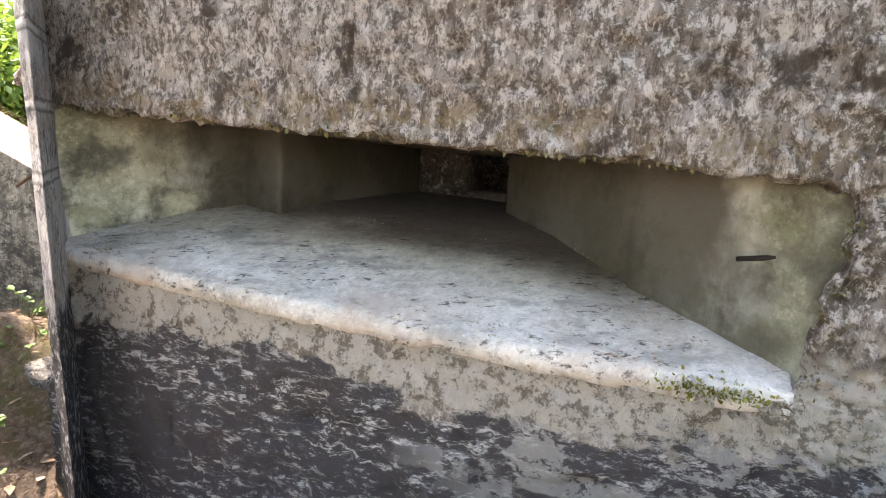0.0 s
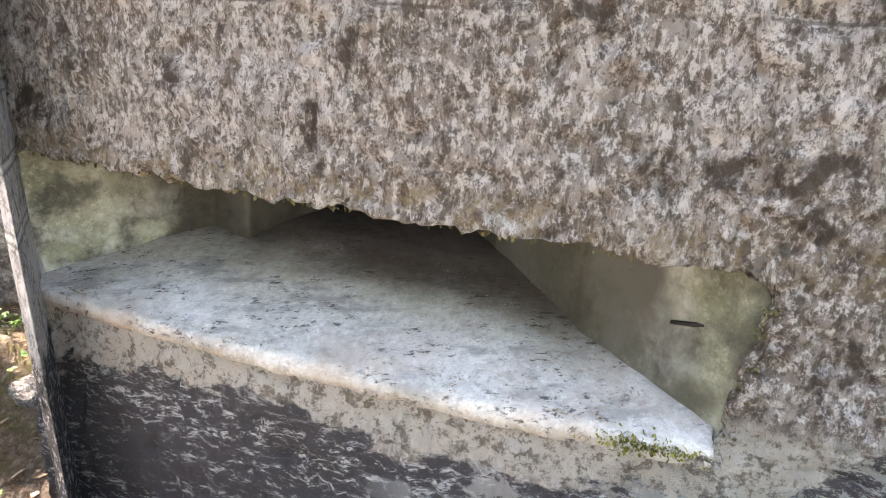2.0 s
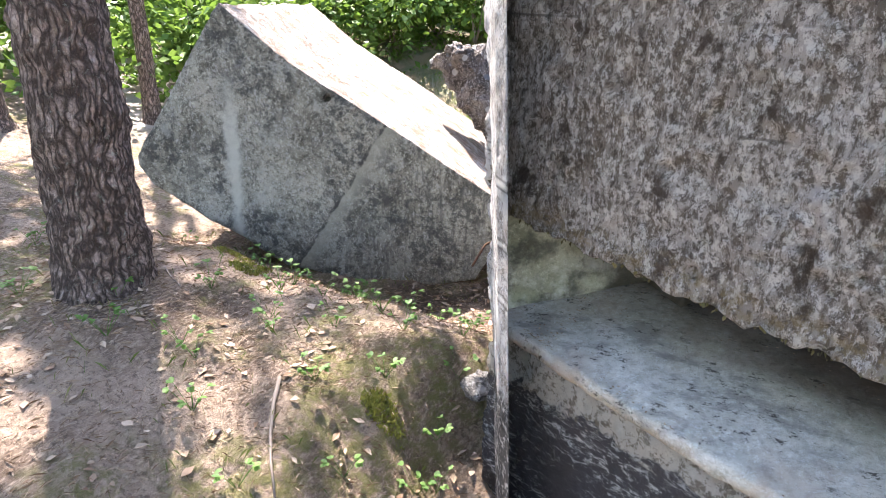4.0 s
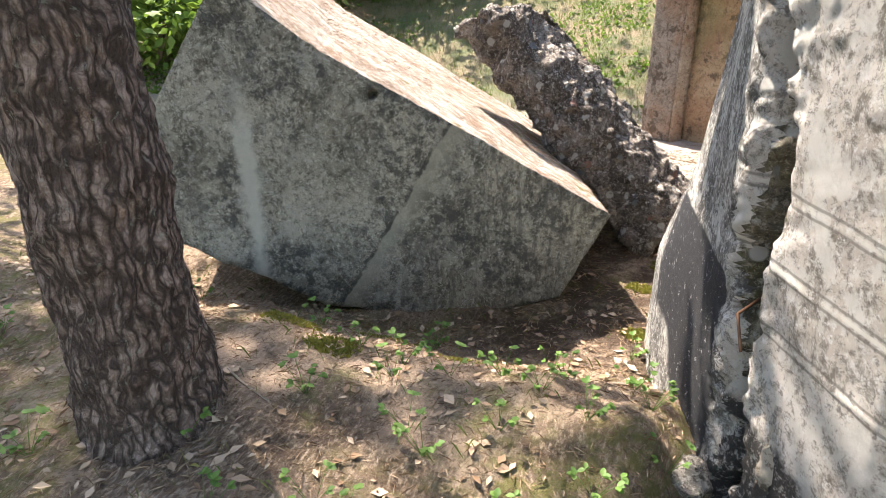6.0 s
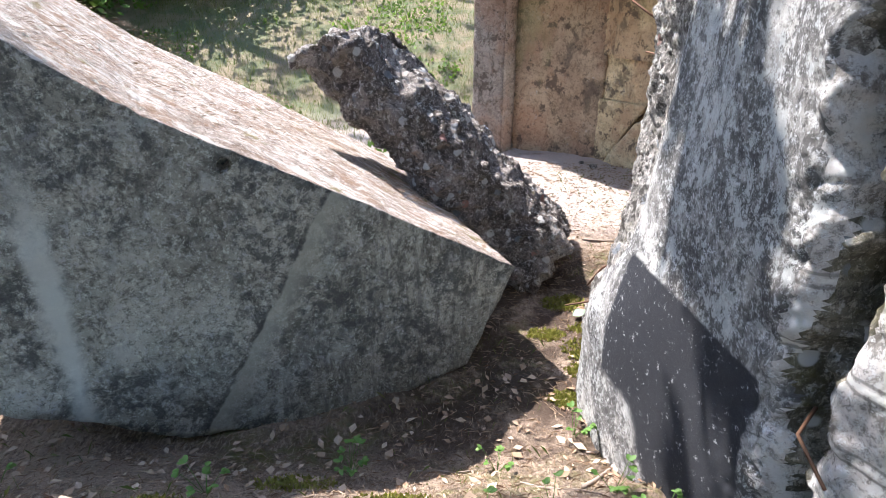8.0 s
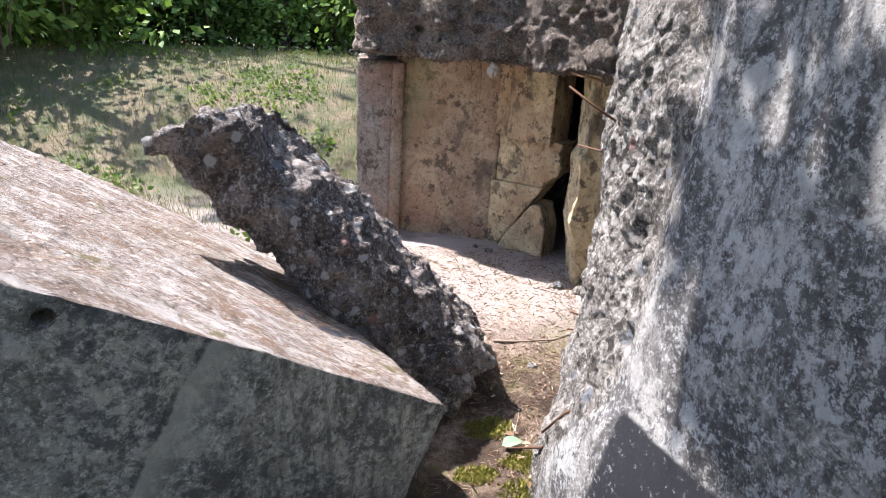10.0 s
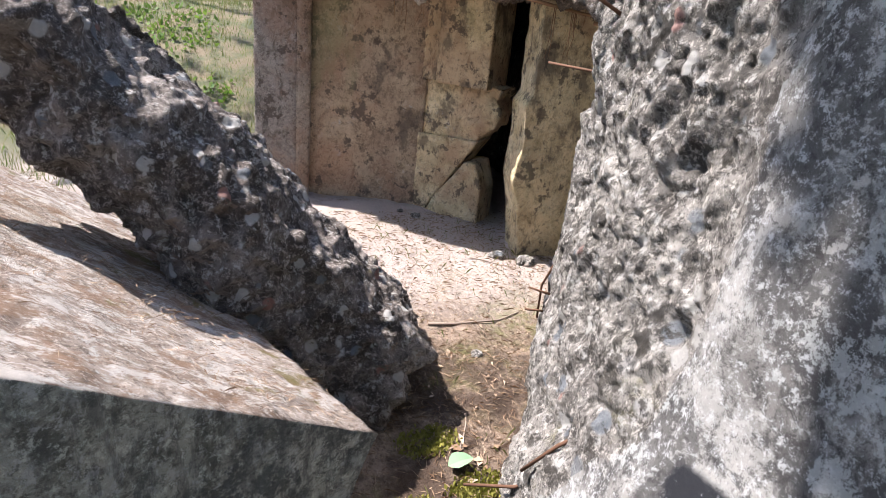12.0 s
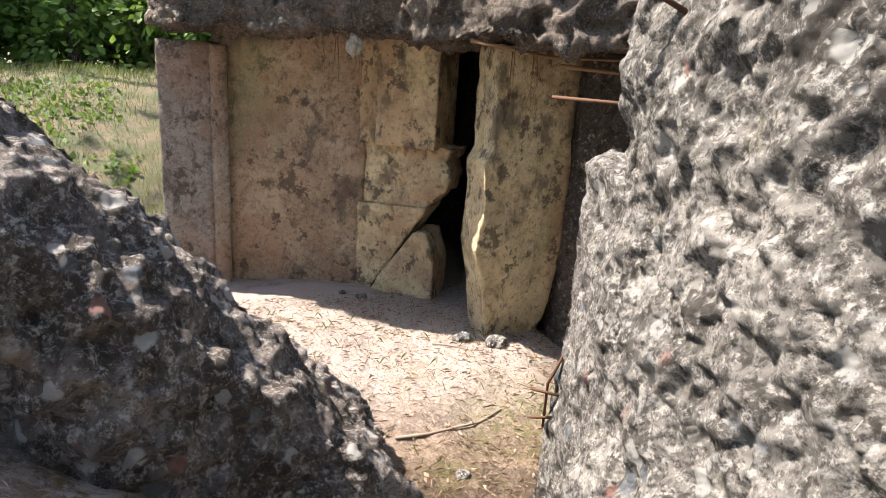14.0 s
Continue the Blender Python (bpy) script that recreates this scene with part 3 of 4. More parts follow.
def ground_z(x, y):
    """Height of the forest floor: a raised path, a hollow before the firing wall, a level yard, a bank behind."""
    z = 0.02 + 0.47 * smooth(3.35, 2.3, y) * smooth(-12, -4, x)
    fu = (x + 1.335) * 0.931 - (y - 2.125) * 0.365
    fd = (x + 1.335) * 0.365 + (y - 2.125) * 0.931
    z -= 0.22 * smooth(-1.1, 0.1, fu) * smooth(-2.9, -1.4, fd) * smooth(3.0, 1.8, y)
    z -= 0.22 * smooth(-0.5, 0.1, fu) * smooth(-1.3, -0.6, fd) * smooth(1.8, 0.8, fu)
    z -= 0.20 * smooth(-0.45, -0.1, fu) * smooth(-0.5, -0.2, fd) * smooth(0.9, 0.2, fd)
    z += 0.45 * smooth(1.9, 2.6, fu) * smooth(-0.9, -0.3, fd)
    z += 0.30 * smooth(-4.6, -6.5, x) * smooth(6.0, 2.0, y)
    z += 1.20 * smooth(8.3, 12.5, y + 0.15 * x) * (1.0 - 0.5 * smooth(14, 22, y))
    z += 0.9 * smooth(-7, -14, x) + 0.6 * smooth(3, 9, x)
    z += 0.12 * smooth(1.1, 0.2, math.hypot(x + 3.37, y - 1.70))
    p = Vector((x, y, 0))
    return z + 0.05 * fbm(p, 0.9) + 0.02 * fbm(p, 4.0)


def build_ground():
    xs = np.unique(np.concatenate([np.arange(-4.6, 1.2, 0.05), np.arange(-14, 9, 0.4), np.linspace(-300, 300, 31)]).round(3))
    ys = np.unique(np.concatenate([np.arange(-0.6, 7.4, 0.05), np.arange(-8, 22, 0.4), np.linspace(-300, 300, 31)]).round(3))
    verts, faces = [], []
    for y in ys:
        for x in xs:
            near = -4.6 <= x <= 1.2 and -0.6 <= y <= 7.4
            z = ground_z(float(x), float(y))
            if near:
                z += 0.012 * fbm(Vector((x, y, 3.0)), 14.0, 3)
            verts.append((x, y, z))
    w = len(xs)
    for j in range(len(ys) - 1):
        for i in range(w - 1):
            a = j * w + i
            faces.append((a, a + 1, a + w + 1, a + w))
    me = bpy.data.meshes.new("ground")
    me.from_pydata(verts, [], faces)
    me.materials.append(MAT_SOIL)
    me.shade_smooth()
    tagged(new("ground", me), "forest floor of brown soil, pine needles and moss", "ground", kind="structure")


build_ground()

# ---------------------------------------------------------------- the bunker with the firing slit
FU = Vector((0.931, -0.365, 0.0))          # along the firing wall
FN = Vector((0.365, 0.931, 0.0))           # into it
F0 = Vector((-1.335, 2.125, 0.0))


def front(u, d, z):
    """A point of the firing wall: u along it, d behind its face, at height z."""
    bow = 0.065 * math.sin(math.pi * min(max(u / 2.35, 0.0), 1.0))
    return F0 + FU * u + FN * (d - bow) + Vector((0, 0, z))


bunker = thing("bunker", (0.0, 3.2, 0.0), "weathered concrete bunker with a firing slit and broken flank", "bunker")


def build_bunker():
    ring = [(-0.26, 3.0), (3.6, 3.0), (3.6, -0.4), (0.0, -0.4), (0.0, 0.755), (0.5, 0.733), (1.1, 0.713), (1.62, 0.70), (2.1, 0.695), (2.25, 0.70), (2.28, 0.80),
            (2.30, 0.90), (2.325, 1.0), (2.335, 1.09), (2.32, 1.15), (2.2, 1.178), (1.9, 1.188), (1.2, 1.208), (0.55, 1.229), (0.0, 1.255), (-0.10, 2.08)]
    bm = bmesh.new()
    bm.faces.new([bm.verts.new(Vector((u, 0.0, z))) for u, z in ring])
    out = bmesh.ops.extrude_face_region(bm, geom=bm.faces[:])
    for v in out["geom"]:
        if isinstance(v, bmesh.types.BMVert):
            v.co.y = 0.10
    refine(bm, lambda p: 0.018 if p.x < 2.6 and p.z < 2.2 else 0.05)
    for v in bm.verts:
        u, d, z = v.co
        v.co = front(u, d, z)
    crumble(bm, 0.016, 5.0, 0.017, 11.0, 3.0)
    for v in bm.verts:                     # ragged lintel edge and broken right end of the slit
        q = v.co - F0
        if q.dot(FN) < 0.06 and 1.12 < v.co.z < 1.30:
            v.co.z += 0.016 * fbm(v.co, 16.0, 3)
        r = math.hypot(q.dot(FU) - 2.36, (v.co.z - 0.95) * 0.6)
        v.co += FU * 0.03 * fbm(v.co, 12.0, 3) * smooth(0.25, 0.05, r)
    for pu, pz, pr in ((2.20, 1.915, 0.045), (2.36, 1.86, 0.06), (0.87, 1.30, 0.03), (1.45, 1.42, 0.025), (1.9, 1.66, 0.03)):
        centre = front(pu, 0.0, pz)
        for v in bm.verts:                 # spalled pits
            g = (v.co - centre).length / pr
            if g < 1.6:
                v.co += FN * 0.035 * math.exp(-(g * g) * 1.4) * (1 + 0.6 * fbm(v.co, 30.0, 2))
        for f in bm.faces:
            c = f.calc_center_median()
            if (c - centre - Vector((0, 0, -0.4 * pr))).length < pr * (0.55 + 0.5 * fbm(c, 30.0, 2)) and pz > 1.8:
                f.material_index = 1
    part("firing_wall", bm, [MAT_FRONT, MAT_SILL], bunker, "grey-brown stuccoed wall with black bitumen below the sill")

    rows = [(-0.006, 0.70), (-0.006, 0.752), (0.012, 0.762), (0.38, 0.865), (0.75, 0.925), (1.15, 0.945), (1.62, 0.95)]
    bm = bmesh.new()
    n, m = len(rows), 48
    grid = [[bm.verts.new(front(0.02 + 2.235 * k / m, d, z + 0.03 * (1 - k / m) - 0.030 * (k / m))) for k in range(m + 1)] for d, z in rows]
    for j in range(n - 1):
        for k in range(m):
            bm.faces.new((grid[j][k], grid[j][k + 1], grid[j + 1][k + 1], grid[j + 1][k]))
    refine(bm, 0.03)
    for v in bm.verts:
        if (v.co - F0).dot(FN) < 0.03:
            v.co += FN * 0.010 * fbm(v.co, 14.0, 3) + Vector((0, 0, 0.008 * fbm(v.co, 20.0, 2)))
    bmesh.ops.solidify(bm, geom=bm.faces[:], thickness=0.03)
    crumble(bm, 0.006, 6.0)
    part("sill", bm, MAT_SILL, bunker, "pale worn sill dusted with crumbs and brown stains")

    # ceiling of the slit, falling slightly inwards
    bm = bmesh.new()
    prof = [(0.085, 1.262), (0.30, 1.235), (1.62, 1.20), (1.62, 1.6), (0.085, 1.6)]
    ring0 = [bm.verts.new(front(-0.03, d, z)) for d, z in prof]
    ring1 = [bm.verts.new(front(2.5, d, z - 0.07 * (z < 1.5))) for d, z in prof]
    for i in range(5):
        bm.faces.new((ring0[i], ring0[(i + 1) % 5], ring1[(i + 1) % 5], ring1[i]))
    bm.faces.new(ring0[::-1])
    bm.faces.new(ring1)
    refine(bm, 0.06)
    crumble(bm, 0.006, 6.0)
    part("slit_ceiling", bm, MAT_SLITSHADE, bunker, "stained underside of the lintel, coloured dark for its shade")

    def solid(name, plan, z0, z1, mat, label, size=0.04):
        w = plan_wall([tuple(front(u, d, 0).to_2d()) for u, d in plan], z0, z1)
        refine(w, size)
        crumble(w, 0.006, 7.0, 0, 9, 2.0)
        return part(name, w, mat, bunker, label)

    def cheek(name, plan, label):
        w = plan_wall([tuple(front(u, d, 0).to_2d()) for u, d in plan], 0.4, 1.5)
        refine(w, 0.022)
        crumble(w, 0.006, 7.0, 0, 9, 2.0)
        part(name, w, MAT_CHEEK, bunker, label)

    cheek("right_cheek", [(2.27, 0.06), (2.9, 0.06), (2.9, 1.62), (1.28, 1.62), (1.28, 1.15), (1.5, 0.84), (1.88, 0.355)], "algae-stained cheek of the slit, damp, with inner shade in its colour")
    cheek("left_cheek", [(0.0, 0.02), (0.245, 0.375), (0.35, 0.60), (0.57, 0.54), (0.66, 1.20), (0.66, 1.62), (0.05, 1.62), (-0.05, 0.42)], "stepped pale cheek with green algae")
    # inner wall with a small opening into an added chamber, lit through its roof gap
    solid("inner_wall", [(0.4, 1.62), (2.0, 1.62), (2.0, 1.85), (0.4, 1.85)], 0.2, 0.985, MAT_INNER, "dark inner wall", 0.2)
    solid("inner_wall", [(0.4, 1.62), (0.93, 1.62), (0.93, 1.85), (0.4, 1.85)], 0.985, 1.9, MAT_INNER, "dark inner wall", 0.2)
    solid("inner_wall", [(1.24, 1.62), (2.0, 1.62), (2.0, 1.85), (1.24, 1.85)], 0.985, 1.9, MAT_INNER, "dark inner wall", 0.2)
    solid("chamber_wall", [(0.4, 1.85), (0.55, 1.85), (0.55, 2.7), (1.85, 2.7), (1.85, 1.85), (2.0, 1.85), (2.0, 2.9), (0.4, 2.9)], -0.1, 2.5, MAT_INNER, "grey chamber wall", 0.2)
    solid("side_wall", [(3.40, 0.105), (3.595, 0.105), (3.595, 2.9), (3.40, 2.9)], -0.3, 2.5, MAT_FRONT, "grey side wall", 0.12)
    # Unseen slab, added to keep daylight out of the slit.
    solid("unseen_roof", [(0.3, 0.10), (3.6, 0.10), (3.6, 2.5), (0.42, 2.5)], 2.5, 2.98, MAT_ROOF, "unseen roof slab, added to keep light out of the slit", 0.2)


build_bunker()


def build_flank():
    plan = [(-1.122, 1.76), (-1.195, 1.83), (-1.30, 2.02), (-1.43, 2.27), (-1.50, 2.42), (-1.53, 2.60), (-1.575, 2.9), (-1.63, 3.3), (-1.56, 3.62), (-1.42, 4.05), (-1.30, 4.35),
            (-1.15, 4.52), (-0.9, 4.5), (-0.75, 4.0), (-0.9, 3.0), (-1.03, 2.52), (-1.318, 2.17)]
    bm = plan_wall(plan, -0.4, 3.0)
    refine(bm, lambda p: (0.0125 if p.y > 3.3 else 0.016 if p.y < 2.6 else 0.026) if 0.0 < p.z < 2.2 and p.x < -1.0 else 0.08)
    for v in bm.verts:
        x, y, z = v.co
        if y < 2.75:
            v.co += FU * -0.10 * (z - 1.1) * smooth(2.75, 2.3, y)
        elif x < -1.2:
            lean = 0.10 * smooth(1.25, 0.6, z) - 0.09 * smooth(0.9, 2.2, z)
            v.co.x -= lean * smooth(2.75, 3.2, y) * smooth(3.9, 3.4, y)
            v.co.y += 0.28 * smooth(1.15, 0.45, z) * smooth(2.7, 3.5, y) * smooth(4.6, 3.6, y)

    def crevice(p):
        line = 2.33 + 0.09 * fbm(p, 2.2)
        return math.exp(-(abs(p.y - line + 0.02 * fbm(p, 9.0, 3)) / (0.032 + 0.022 * smooth(0.8, 1.3, p.z))) ** 2)

    def rough_part(p):
        if p.x > -1.1 and p.y < 2.6 and p.y > 1.9:
            return 0.04
        edge = 3.36 + 0.30 * smooth(1.15, 0.45, p.z) + 0.05 * fbm(p, 5.0)
        return 0.05 + 0.95 * smooth(edge, edge + 0.12, p.y) if p.y > 2.72 else 0.08 + 1.25 * math.exp(-((p.y - 2.36) / 0.12) ** 2) + 0.10 * smooth(0.05, 0.3, fbm(p, 2.6, 3))

    crumble(bm, 0.065, 3.0, 0.013, 8.0, 5.0, rough_part)
    for v in bm.verts:                     # board marks stand proud of the sunny end
        if v.co.y < 2.3 and v.co.x < -1.1:
            for h in FIN_JOINTS:
                v.co -= FU * 0.006 * smooth(-0.15, 0.2, fbm(v.co, 4.0, 3)) * math.exp(-((v.co.z - h + 0.02 * fbm(v.co, 3.0, 2)) / 0.010) ** 2)
    bm.normal_update()
    for v in bm.verts:
        if 2.1 < v.co.y < 2.8 and v.normal.x < 0.1:
            v.co += Vector((0.93, 0.37, 0.0)) * (0.14 + 0.07 * fbm(v.co, 12.0, 3)) * crevice(v.co)
    bm.normal_update()
    for f in bm.faces:
        c = f.calc_center_median()
        edge = 3.38 + 0.30 * smooth(1.15, 0.45, c.z) + 0.05 * fbm(c, 5.0)
        w = 0.05 * fbm(c, 5.0)
        if c.y > edge:
            f.material_index = 1
        elif crevice(c) > 0.25 + 0.3 * w:
            f.material_index = 3
        elif c.y + w <= 2.40:
            f.material_index = 2
    part("flank", bm, [MAT_FLANK, MAT_BROKEN, MAT_FIN, MAT_CREVICE], bunker, "grey flank with a black bitumen patch and crumbling broken edge")
    # the leaning remnant at the flank's end
    bm = hexa([(-1.12, 4.45, -0.2), (-1.02, 4.92, -0.2), (-0.72, 4.85, -0.2), (-0.8, 4.4, -0.2), (-1.16, 4.42, 1.35), (-0.97, 4.86, 1.42), (-0.72, 4.80, 1.45), (-0.8, 4.4, 1.45)])
    refine(bm, 0.025)
    crumble(bm, 0.04, 3.0, 0.022, 7.0, 9.0)
    part("flank_remnant", bm, MAT_BROKEN, bunker, "upright broken remnant with a rusty rod")
    bm = plan_wall([(-1.1, 4.4), (-0.55, 4.75), (0.6, 4.9), (1.8, 5.0), (1.8, 4.5), (-0.7, 3.9)], -0.4, 2.6)
    refine(bm, lambda p: 0.05 if p.x < 0.3 else 0.12)
    crumble(bm, 0.06, 2.6, 0.05, 6.0, 2.0)
    part("rear_face", bm, MAT_BROKEN, bunker, "broken rear face")


build_flank()

# ---------------------------------------------------------------- the tilted block
SU = Vector((0.912, 0.410, 0.0))
SN = Vector((-0.410, 0.912, 0.0))
S0 = Vector((-3.275, 3.4375, 0.0))


def build_block():
    ob = thing("concrete_block", (-3.2, 3.8, 0.05), "huge tilted block of grey concrete lying on the forest floor", "concrete block")
    ring = [(-3.93, 1.96), (-4.03, 1.84), (-4.17, 1.60), (-4.37, 1.26), (-4.60, 0.89), (-4.60, 0.82), (-4.52, 0.68), (-4.22, 0.48), (-3.94, 0.31), (-3.60, 0.08), (-3.1, -0.02), (-2.63, -0.02), (-2.27, 0.06), (-2.02, 0.61),
            (-2.89, 1.20), (-3.51, 1.60)]
    pts = [S0 + SU * ((x + 3.275) / 0.912) + Vector((0, 0, z)) for x, z in ring]
    bm = prism(pts, SN * 2.15)
    hole = Vector((-3.276, 3.437, 1.371))
    refine(bm, lambda p: 0.008 if (p - hole).length < 0.05 else 0.035, 13)
    crumble(bm, 0.016, 3.0, 0.006, 11.0, 8.0)
    for v in bm.verts:
        if (v.co - hole).length < 0.028:
            v.co += SN * 0.09
    paint(bm, lambda f: f.normal.z > 0.55, 1)
    part("block_body", bm, [MAT_SLAB, MAT_SLABTOP], ob, "grey concrete faces with lichen, a pale lime run and a needle-strewn top")


build_block()


def build_beam():
    ob = thing("broken_beam", (-1.8, 5.1, 0.05), "rough broken concrete beam leaning on the tilted block", "concrete beam")
    c = [(-3.34, 4.95, 1.53), (-3.02, 4.76, 1.69), (-2.74, 5.30, 1.66), (-3.13, 5.40, 1.26), (-1.86, 4.72, 0.03), (-1.56, 4.85, 0.30), (-1.40, 5.55, 0.14), (-1.9, 5.5, -0.1)]
    bm = hexa(c)
    refine(bm, 0.015)
    crumble(bm, 0.12, 2.6, 0.015, 8.0, 11.0)
    paint(bm, lambda f: f.normal.z < -0.35, 1)
    part("beam_body", bm, [MAT_BEAM, MAT_PILLAR], ob, "coarse dark aggregate with pale lichen")


build_beam()


# ---------------------------------------------------------------- the ruined entrance
ruin = thing("ruined_entrance", (-0.8, 7.3, 0.0), "ruined concrete entrance with tan walls, cracked jamb and broken unseen roof slab, added to keep light out of the slit", "bunker")


def build_ruin():
    def wall(name, plan, z0, z1, mat, label, amp=0.02, chunk=0.0):
        bm = plan_wall(plan, z0, z1)
        refine(bm, 0.05)
        crumble(bm, amp, 3.0, chunk, 6.0, 4.0)
        return part(name, bm, mat, ruin, label)

    wall("pillar", [(-2.08, 7.96), (-1.76, 7.85), (-1.66, 8.06), (-1.5, 8.6), (-2.0, 8.7)], -0.2, 1.70, MAT_PILLAR, "brown-grey corner pillar")
    # Paler material stands for the light that this side face catches.
    wall("pillar_edge", [(-1.765, 7.842), (-1.65, 7.90), (-1.60, 8.08), (-1.74, 8.10)], -0.2, 1.69, MAT_SILLEDGE, "chamfered edge of the pillar, coloured pale for the light it catches", 0.01)
    wall("back_wall", [(-1.70, 8.02), (-0.76, 7.58), (-0.5, 8.0), (-1.5, 8.5)], -0.2, 1.85, MAT_TAN, "tan wall with rust-red stains")
    ju = Vector((0.70, -0.714, 0.0))
    jn = Vector((0.714, 0.70, 0.0))

    def jamb(name, poly, d0, depth, mat, label, amp=0.015, chunk=0.006):
        bm = prism([Vector((-0.80, 7.60, z)) + ju * w + jn * d0 for w, z in poly], jn * depth)
        refine(bm, 0.035)
        crumble(bm, amp, 3.0, chunk, 6.0, 4.0)
        part(name, bm, mat, ruin, label)

    jamb("jamb", [(0, -0.2), (0.13, -0.2), (0.14, 0.04), (0.42, 0.47), (0.50, 0.60), (0.55, 0.68), (0, 0.66)], 0.0, 0.3, MAT_YELLOW, "cracked yellowish jamb")
    jamb("jamb_chunk", [(0.142, -0.2), (0.62, -0.2), (0.63, 0.30), (0.56, 0.50), (0.46, 0.50), (0.30, 0.27), (0.150, 0.032)], -0.02, 0.3, MAT_YELLOW, "broken-off corner of the jamb")
    jamb("jamb_middle", [(0, 0.64), (0.50, 0.66), (0.66, 0.80), (0.70, 0.92), (0.66, 1.02), (0.72, 1.12), (0, 1.12)], 0.03, 0.32, MAT_YELLOW, "broken recess of the jamb", 0.03, 0.02)
    jamb("jamb_top", [(0.16, 1.10), (0.60, 1.10), (0.60, 1.86), (0.16, 1.86)], -0.07, 0.42, MAT_YELLOW, "square upper block of the jamb", 0.008, 0.003)
    jamb("jamb_strip", [(0.0, 1.10), (0.17, 1.10), (0.17, 1.86), (0.0, 1.86)], 0.0, 0.3, MAT_YELLOW, "greenish strip of the jamb")
    post = [(-0.41, 1.80), (-0.40, 1.2), (-0.45, 1.12), (-0.42, 0.9), (-0.46, 0.6), (-0.41, 0.47), (-0.37, 0.25), (-0.30, -0.15), (0.05, -0.15), (0.17, 0.2), (0.24, 0.6), (0.20, 1.3), (0.23, 1.80)]
    bm = prism([(x, 6.45 + 0.1 * x, z) for x, z in post], (0.06, 0.34, 0))
    refine(bm, 0.035)
    crumble(bm, 0.02, 3.0, 0.012, 5.0, 6.0)
    part("door_post", bm, MAT_YELLOW, ruin, "upright yellowish concrete post with a ragged edge")
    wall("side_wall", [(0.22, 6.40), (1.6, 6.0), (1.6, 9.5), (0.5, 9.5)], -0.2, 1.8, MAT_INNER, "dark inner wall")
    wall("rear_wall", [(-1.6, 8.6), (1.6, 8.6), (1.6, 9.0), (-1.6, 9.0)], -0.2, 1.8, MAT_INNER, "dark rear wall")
    roof = [(-2.14, 7.80), (-1.5, 7.22), (-0.95, 6.88), (-0.70, 6.42), (-0.55, 5.98), (-0.1, 5.55), (1.8, 5.2), (1.8, 9.4), (-1.9, 9.2)]
    bm = plan_wall(roof, 1.80, 2.60)
    refine(bm, lambda p: 0.035 if p.y < 8.0 else 0.12)
    crumble(bm, 0.10, 2.2, 0.065, 5.0, 4.0)
    part("roof_slab", bm, MAT_ROOF, ruin, "broken unseen roof slab, added to keep light out of the slit of dark rubble concrete")


build_ruin()


def hanging_lump(x, y, z, r, seed):
    """A crumb of pale concrete that dangles on wire below the broken roof."""
    bm = bmesh.new()
    bmesh.ops.create_icosphere(bm, subdivisions=3, radius=r)
    for v in bm.verts:
        v.co.z *= 1.5
        v.co += v.normal * r * 0.5 * fbm(v.co / r + Vector((seed, 0, 0)), 1.2, 3)
        v.co += Vector((x, y, z))
    tube(bm, [(x, y, z), (x + 0.01, y, z + 0.12), (x - 0.01, y + 0.02, z + 0.26)], 0.004, 0.004, 5)
    part("hanging_lump", bm, MAT_SILLEDGE, ruin, "pale crumb of concrete dangling on wire", False)


hanging_lump(-1.05, 7.02, 1.74, 0.045, 1.0)
hanging_lump(-0.24, 6.05, 1.80, 0.035, 5.0)


# ---------------------------------------------------------------- trees
def bent_trunk(bm, x, y, z, r, h, seed, sides=20, flare=1.5):
    rnd = random.Random(seed)
    lx, ly = rnd.uniform(-0.02, 0.02), rnd.uniform(-0.02, 0.02)
    near = sides > 30
    heights = [0.03 * i for i in range(85)] + [2.6 + (h - 2.6) * i / 12 for i in range(13)] if near else [h * (i / 16) ** 1.5 for i in range(17)]
    rings = []
    for zz in heights:
        rr = r * (1 - 0.75 * zz / h) * (1 + (flare - 1) * math.exp(-zz / 0.16))
        ring = []
        for k in range(sides):
            a = 2 * math.pi * k / sides
            out = Vector((math.cos(a), math.sin(a), 0))
            p = Vector((x + lx * zz, y + ly * zz, z + zz)) + out * rr
            d = rr * 0.10 * fbm(p, 5.0)
            if near:
                f = noise.voronoi(Vector((p.x * 20, p.y * 20, p.z * 6)) + Vector((fbm(p, 7.0, 2), fbm(p + Vector((4, 0, 0)), 7.0, 2), 0)) * 0.9)[0]
                d += 0.014 * min(f[1] - f[0], 0.45) / 0.45 + 0.008 * fbm(p, 30.0, 2)
            ring.append(bm.verts.new(p + out * d))
        rings.append(ring)
    for a, b in zip(rings, rings[1:]):
        for k in range(sides):
            bm.faces.new((a[k], a[(k + 1) % sides], b[(k + 1) % sides], b[k]))
    return lx, ly


def leaf_card(bm, p, d, s, rnd):
    """A folded pointed leaf at p, of length s, growing along d."""
    d = d.normalized()
    w = d.cross(Vector((rnd.uniform(-1, 1), rnd.uniform(-1, 1), rnd.uniform(-1, 1)))).normalized()
    n = d.cross(w)
    a = bm.verts.new(p)
    b = bm.verts.new(p + d * s * 0.45 + w * s * 0.3 + n * s * 0.06)
    c = bm.verts.new(p + d * s)
    e = bm.verts.new(p + d * s * 0.45 - w * s * 0.3 + n * s * 0.06)
    bm.faces.new((a, b, c))
    bm.faces.new((a, c, e))


